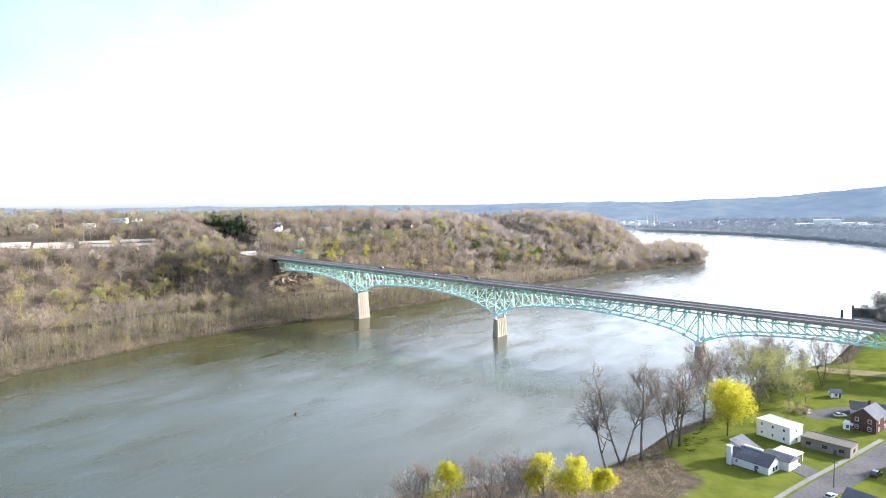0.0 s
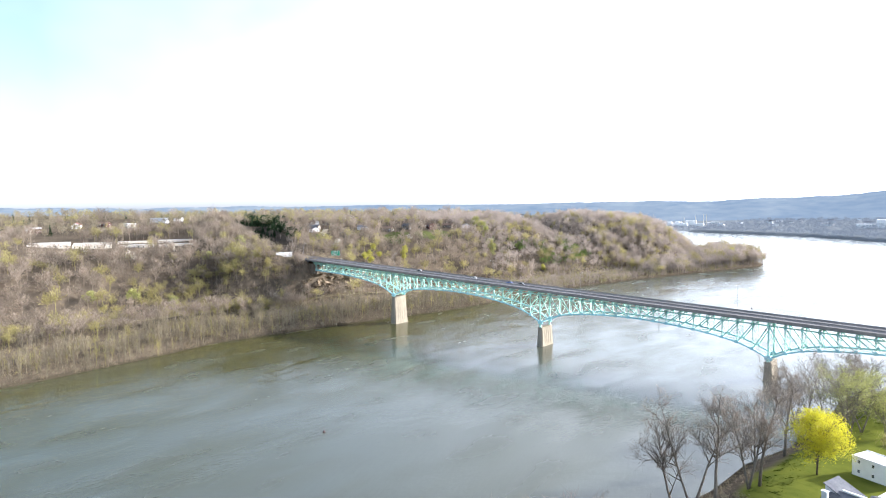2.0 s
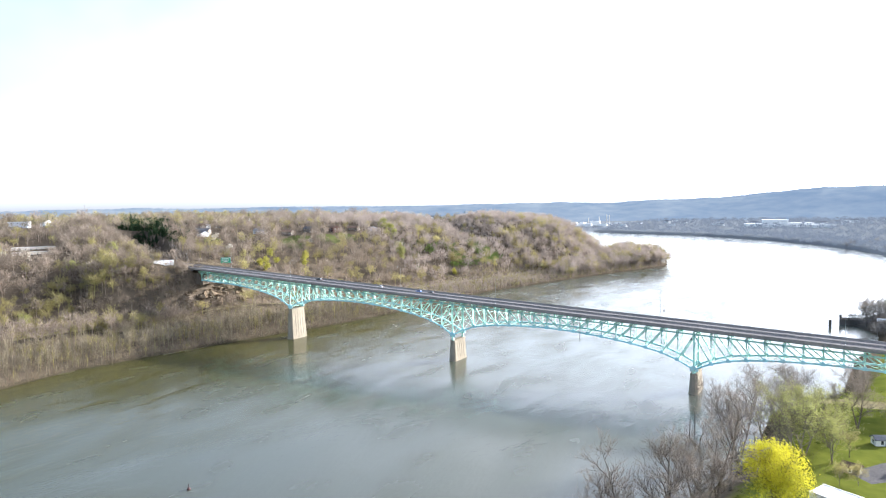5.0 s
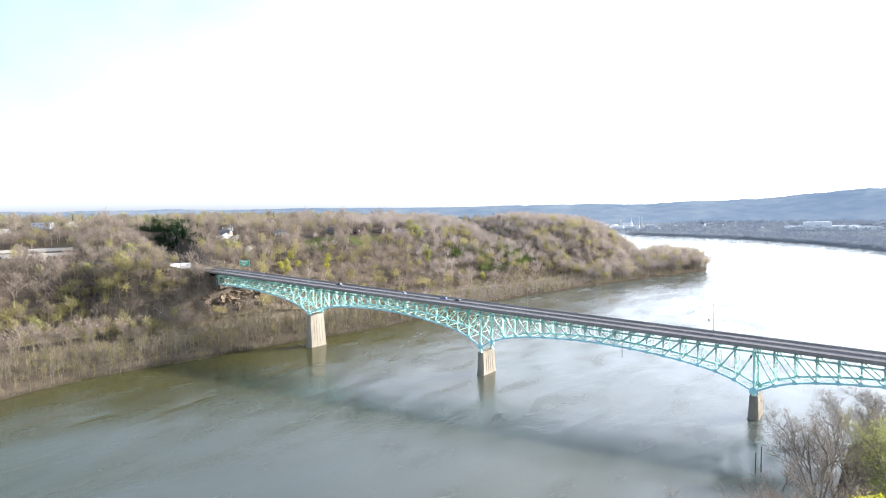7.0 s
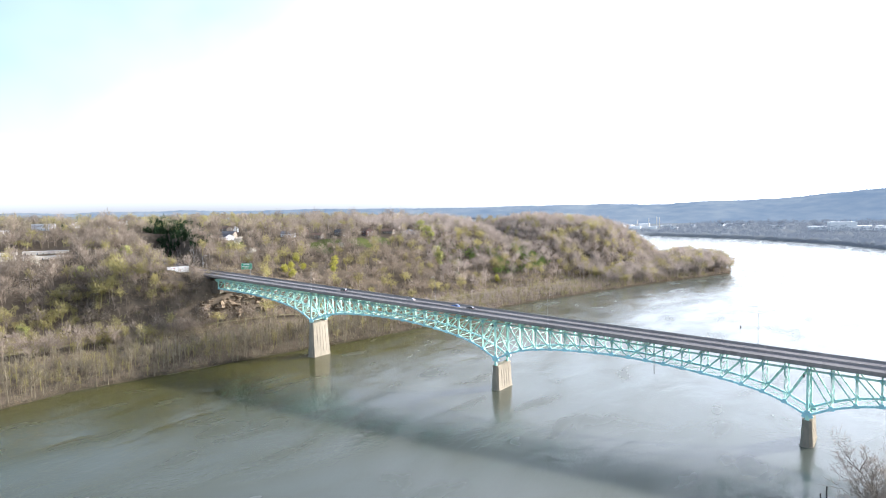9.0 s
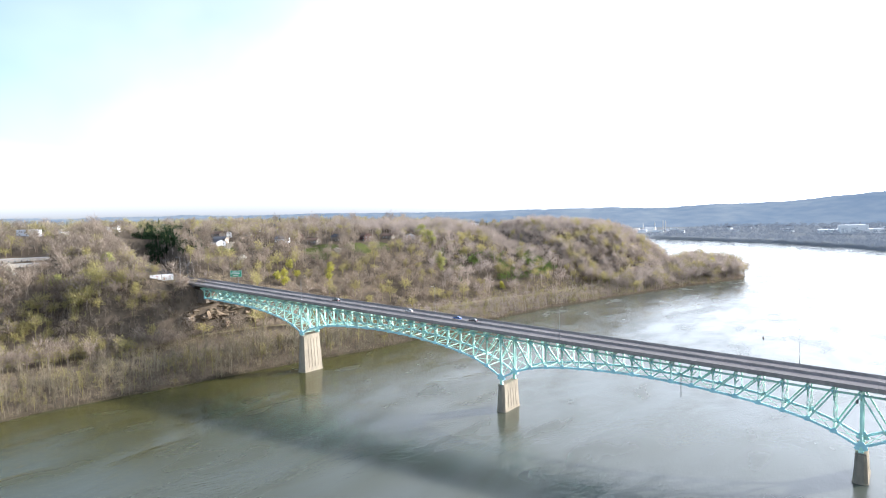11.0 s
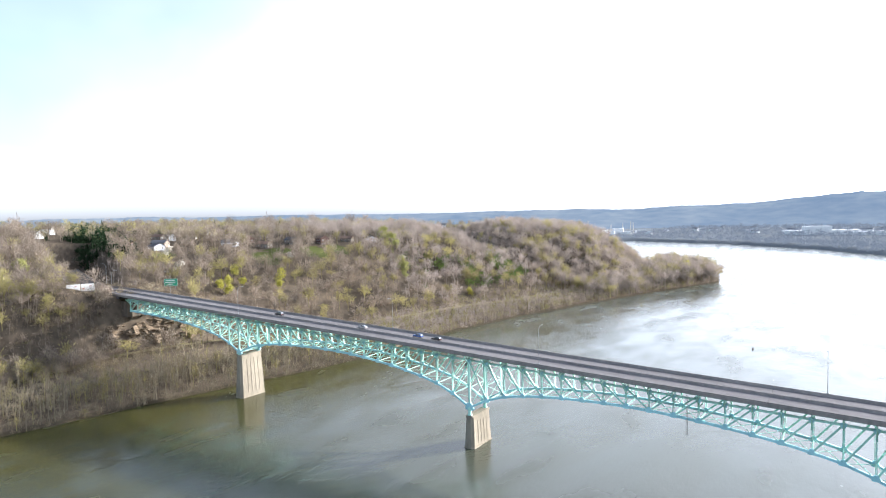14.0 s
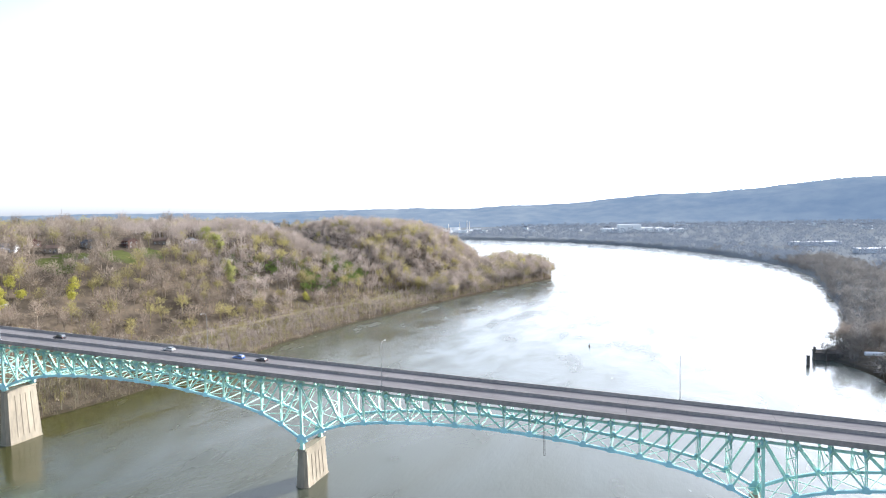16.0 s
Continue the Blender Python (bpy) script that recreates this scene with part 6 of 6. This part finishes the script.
g = scatter(-130, 5, 585, 720, 6.5)
tipd = inland(g)
pick = rng.uniform(size=len(g))
ok = (tipd > 0.5) & (tipd < 75)
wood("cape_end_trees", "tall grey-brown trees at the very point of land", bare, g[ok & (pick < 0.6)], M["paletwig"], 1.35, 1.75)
wood("cape_end_budding_trees", "tall olive-yellow budding trees at the very point of land", bud, g[ok & (pick > 0.72)], M["twigbud"], 1.4, 1.8)
tree("yellow_tree", "tall tree in yellow-green leaf near the point of land", 260, -48, 618, 22, 6, M["bark"], M["hillyellow"], 8, 0.6, 1.1, start=0.15, kids=(8, 5, 3), group="yellow trees on the hillside")

# ---- signs ----
bx, by0, bz = -267.7, -13.6, 53.4
bb = thing("billboard", "low two-panel white billboard with faint print", "billboard", pose(bx, by0, lie(bx, by0), rz=66))
zc = bz - lie(bx, by0)
for sx in (-3.95, 3.95):
    panel = part("panel", from_bm("panel", box((7.5, 0.4, 4.4), (sx, 0, zc), 0.05), M["signwhite"]), bb)
    part("print_bar", from_bm("print", boxes([(1.5, 0.05, 0.35, sx + 1.2, -0.23, zc + 0.9), (0.9, 0.05, 0.8, sx - 2.4, -0.23, zc - 0.6)]), M["signred"]), panel)
    part("print_bar", from_bm("print", box((1.1, 0.05, 0.3), (sx + 1.2, -0.23, zc - 0.6)), M["signdark"]), panel)
    part("catwalk", from_bm("catwalk", box((7.5, 0.8, 0.12), (sx, -0.6, zc - 2.4)), M["darksteel"]), bb)
    for dx in (-2.8, 2.8):
        part("leg", from_bm("leg", box((0.4, 0.4, zc), (sx + dx, 0.4, zc / 2 - 0.5)), M["darksteel"]), bb)
sg = thing("highway_sign", "green highway guide sign with white lettering bars on posts", "road sign", pose(-259, 41, 44.6, rz=45))
plate = part("plate", from_bm("plate", box((8.6, 0.18, 5.0), (0, 0, 6.9), 0.06), M["signgreen"]), sg)
part("border", from_bm("border", boxes([(8.4, 0.03, 0.12, 0, -0.11, 9.25), (8.4, 0.03, 0.12, 0, -0.11, 4.55), (0.12, 0.03, 4.8, -4.15, -0.11, 6.9), (0.12, 0.03, 4.8, 4.15, -0.11, 6.9)]), M["signwhite"]), plate)
for z, w in ((8.3, 5.6), (7.0, 6.4), (5.7, 3.4)):
    part("lettering_bar", from_bm("bar", box((w, 0.03, 0.4), (-0.3, -0.11, z), 0.0), M["signwhite"]), plate)
for sx in (-2.8, 2.8):
    part("post", mesh("post", *tube([(sx, 0.25, -1.5), (sx, 0.25, 9.0)], [0.16, 0.13]), M["galv"]), sg)


# ---- vehicles ----
def car(kind, label, paint, m, van=False, group=""):
    c = thing(kind, label, "car", m, group)
    L, W = (5.0, 1.95) if van else (4.5, 1.8)
    roof = 1.85 if van else 1.45
    prof = [(-L / 2, 0.35), (-L / 2, 0.85), (-L / 2 + 0.2, 0.98), (L / 2 - 1.3, 0.98), (L / 2 - 0.15, 0.8), (L / 2, 0.6), (L / 2, 0.35)]
    cab = [(-L / 2 + 0.25, 0.97), (-L / 2 + 0.5, roof - 0.06), (-L / 2 + 0.8, roof), (L / 2 - 2.2, roof), (L / 2 - 1.25, 0.97)]

    def slab(pr, half, inset):
        n = len(pr)
        v = [(x, s * (half - (inset if z > 1.1 else 0)), z) for s in (-1, 1) for x, z in pr]
        f = [tuple(range(n)), tuple(range(n, 2 * n))[::-1]] + [(k + n, (k + 1) % n + n, (k + 1) % n, k) for k in range(n)]
        return v, f

    part("body", mesh("body", *slab(prof, W / 2, 0), paint), c)
    cabin = part("cabin", mesh("cabin", *slab(cab, W / 2 - 0.06, 0.16), M["glass"]), c)
    part("roof_panel", from_bm("roof_panel", box((L - 3.2, W - 0.4, 0.06), (-0.75 + (0.1 if van else 0), 0, roof + 0.02), 0.02), paint), cabin)
    for sx in (-L / 2 + 0.85, L / 2 - 0.85):
        for sy in (-W / 2 + 0.12, W / 2 - 0.12):
            wh = part("wheel", mesh("tyre", *tube([(sx, sy - 0.11, 0.33), (sx, sy + 0.11, 0.33)], [0.33, 0.33], 12), M["tyre"]), c)
            part("rim", mesh("rim", *tube([(sx, sy - 0.12, 0.33), (sx, sy + 0.12, 0.33)], [0.19, 0.19], 10), M["galv"]), wh)
    for sy in (-W / 2 + 0.3, W / 2 - 0.3):
        part("headlight", from_bm("headlight", box((0.08, 0.36, 0.16), (L / 2 - 0.02, sy, 0.68), 0.02), M["lens"]), c)
        part("tail_light", from_bm("tail_light", box((0.06, 0.3, 0.18), (-L / 2 - 0.01, sy, 0.75), 0.02), M["roofred"]), c)
    return c


tilt = math.degrees(math.atan(0.0395))
for x, y, paint, label, van in ((-30, 11.5, "carblue", "small blue hatchback driving on the bridge", False), (-20, 11.2, "cardark", "dark saloon car driving on the bridge", False),
                                (-62, 11.6, "carsilver", "silver car driving on the bridge", False), (-118, 11.2, "cardark", "dark van driving on the bridge", True)):
    car("car", label, M[paint], pose(x, y, ROAD(x) + 0.03, ry=-tilt, rz=180), van, "cars on the bridge")
for x, y, rz, paint, label, van in ((211.5, -147.5, -60, "carwhite", "white car parked on the driveway", False), (210.5, -142.5, -60, "cardark", "dark car parked under the carport", False),
                                    (233.5, -143, 72, "cardark", "dark blue pickup parked by the road", True), (219.5, -84, 35, "carwhite", "white car parked on the asphalt lot", False),
                                    (223.5, -168, 70, "carsilver", "silver car standing on the road", False)):
    car("parked_car", label, M[paint], pose(x, y, lie(x, y) + 0.07, rz=rz), van)
pole = thing("utility_pole", "weathered wooden utility pole with a crossarm", "pole", pose(223.5, -160, lie(223.5, -160)))
part("mast", mesh("mast", *tube([(0, 0, -1), (0, 0, 8.5)], [0.16, 0.11]), M["darkbark"]), pole)
part("crossarm", from_bm("crossarm", box((1.9, 0.12, 0.14), (0, 0, 7.9), 0.02), M["darkbark"]), pole)

# ---- the river's edge ----
dock = thing("mooring_cell", "dark sheet-pile mooring wall with a tall post", "dock", pose(207, 240, 0))
part("wall", from_bm("wall", box((14, 9, 8), (5, 0, 0.0), 0.15), M["barge"]), dock)
part("deck", from_bm("deck", box((15, 10, 0.4), (5, 0, 4.2), 0.08), M["barge"]), dock)
part("post", mesh("post", *tube([(-2.2, -2, -3), (-2.2, -2, 7.5)], [0.8, 0.8], 12), M["barge"]), dock)
part("post", mesh("post", *tube([(3, -5.5, -3), (3, -5.5, 5.8)], [0.5, 0.5], 10), M["barge"]), dock)
tank = thing("white_tank", "long white horizontal tank on the bank", "tank", pose(232, 226, lie(232, 226)))
part("shell", mesh("shell", *tube([(-5, 0, 1.8), (-4.6, 0, 1.8), (4.6, 0, 1.8), (5, 0, 1.8)], [0.9, 1.2, 1.2, 0.9], 14), M["roofwhite"]), tank)
for sx in (-3, 3):
    part("saddle", from_bm("saddle", box((0.5, 2.0, 1.2), (sx, 0, 0.4)), M["fascia"]), tank)
dol = thing("mooring_dolphin", "thick dark steel mooring pile in the river", "mooring pile", pose(198.2, 221.5, 0))
part("pile", mesh("pile", *tube([(0, 0, -4), (0, 0, 5.2)], [0.95, 0.95], 14), M["barge"]), dol)
part("cap", mesh("cap", *tube([(0, 0, 5.2), (0, 0, 5.6)], [1.1, 1.0], 14), M["darksteel"]), dol)
for i, (x, y, h) in enumerate(((152.1, -59.9, 7.5), (153.5, -57.3, 9.0))):
    mp = thing("mooring_post", "slim dark mooring post standing in the river", "post", pose(x, y, 0), "mooring posts")
    part("shaft", mesh("shaft", *tube([(0, 0, -4), (0.1, 0, h)], [0.22, 0.18]), M["darksteel"]), mp)
for x, y in ((73.4, 243.0), (15.6, -194.0)):
    by = thing("river_buoy", "small dark red river buoy", "buoy", pose(x, y, 0), "river buoys")
    part("float", mesh("float", *tube([(0, 0, -0.6), (0, 0, 0.5), (0, 0, 0.9)], [0.6, 0.6, 0.3], 12), M["buoy"]), by)
    part("mast", mesh("mast", *tube([(0, 0, 0.8), (0.1, 0, 2.2)], [0.12, 0.08], 8), M["buoy"]), by)

# ---- the far valley ----
vale = [bare_tree(rng.uniform(13, 19), 5, 46, rng.uniform(7, 11), 1.9, 0.2) for _ in range(6)]
p = scatter(-500, 1500, 330, 2700, 32)
de = p[:, 0] - np.interp(p[:, 1], E_Y, E_X)
near = (de > 0) & (de < 90) & (p[:, 1] < 1150)
wood("valley_riverside_trees", "grey-brown bare trees lining the far river bank", far, p[near], M["hazetwig"], 0.8, 1.3)
fill = scatter(212, 420, 190, 900, 8)
de = fill[:, 0] - np.interp(fill[:, 1], E_Y, E_X)
wood("valley_bank_trees", "bare trees crowding the river bend", far, fill[(de > -0.5) & (de < 70) & (np.hypot(fill[:, 0] - 210, fill[:, 1] - 240) > 12) & (np.hypot(fill[:, 0] - 232, fill[:, 1] - 224) > 9)], M["hazetwig"], 0.6, 1.0)
low = scatter(200, 262, 196, 268, 3.0)
bank = low[:, 0] - np.interp(low[:, 1], E_Y, E_X)
wood("dock_brush", "dark tangled brush round the old dock", shrub, low[(bank > 1.5) & (bank < 30) & (np.hypot(low[:, 0] - 232, low[:, 1] - 226) > 8) & (np.hypot(low[:, 0] - 225, low[:, 1] - 218) > 6) & (rng.uniform(size=len(low)) < 0.75)], M["hazetwig"], 0.7, 2.0)
sparse = (((de2 := p[:, 0] - np.interp(p[:, 1], E_Y, E_X)) > 60) | ((de2 > 2) & (p[:, 1] >= 1150))) & (rng.uniform(size=len(p)) < 0.8)
q = scatter(-700, 330, 880, 2150, 13)
qe = q[:, 0] - np.interp(q[:, 1], E_Y, E_X)
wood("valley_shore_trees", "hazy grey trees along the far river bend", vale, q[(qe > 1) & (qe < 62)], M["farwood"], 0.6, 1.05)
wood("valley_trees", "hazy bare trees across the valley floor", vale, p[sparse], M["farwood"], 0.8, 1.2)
g = random.Random(5)


def bearing(a, r):
    """A place r metres off, a degrees left of upriver, as seen from the bridge."""
    return 100 - r * math.sin(radians(a)), -200 + r * math.cos(radians(a))


for i in range(54):
    x, y = bearing(g.uniform(-16, 20), g.uniform(2250, 2780))
    house("valley_building", "pale distant building of the valley town", x, y, g.uniform(-30, 30), g.uniform(12, 30), g.uniform(9, 16), g.uniform(5, 10), M["white"] if i % 3 else M["greysiding"], M["roofwhite"] if i % 2 else M["roofgrey"], "flat" if i % 2 else "gable", windows=(2, 1), group="valley town", category="building", door=False)
plant = [bearing(*q) + w for q, w in (((19.6, 2430), (60, 30, 13)), ((18.4, 2440), (70, 30, 11)), ((17.3, 2500), (40, 26, 18)), ((16.6, 2420), (36, 22, 9)),
                                      ((3.4, 2180), (60, 40, 12)), ((1.8, 2150), (70, 44, 26)), ((0.2, 2170), (90, 40, 14)), ((-1.6, 2120), (80, 36, 11)), ((6.5, 2350), (36, 20, 9)))]
for x, y, L, W, H in plant:
    house("works_hall", "large white works hall on the valley floor", x, y, 14, L, W, H, M["white"], M["roofwhite"], "flat", windows=(6, 2), group="works halls", category="building", door=False)
for a, r, h in ((16.2, 2430, 46), (16.9, 2460, 38), (17.9, 2480, 34), (16.0, 2480, 42)):
    x, y = bearing(a, r)
    st = thing("works_chimney", "slim pale works chimney on the valley floor", "chimney", pose(x, y, lie(x, y)), "works chimneys")
    part("flue", mesh("flue", *tube([(0, 0, -1), (0, 0, h)], [1.9, 1.2], 10), M["roofcream"]), st)
for x, y, L, W, H in ((420, 1250, 90, 28, 8), (470, 1040, 70, 26, 8)):
    house("depot", "long pale depot shed beyond the river trees", x, y, 12, L, W, H, M["greysiding"], M["roofwhite"], "flat", windows=(6, 2), group="depots", category="building", door=False)
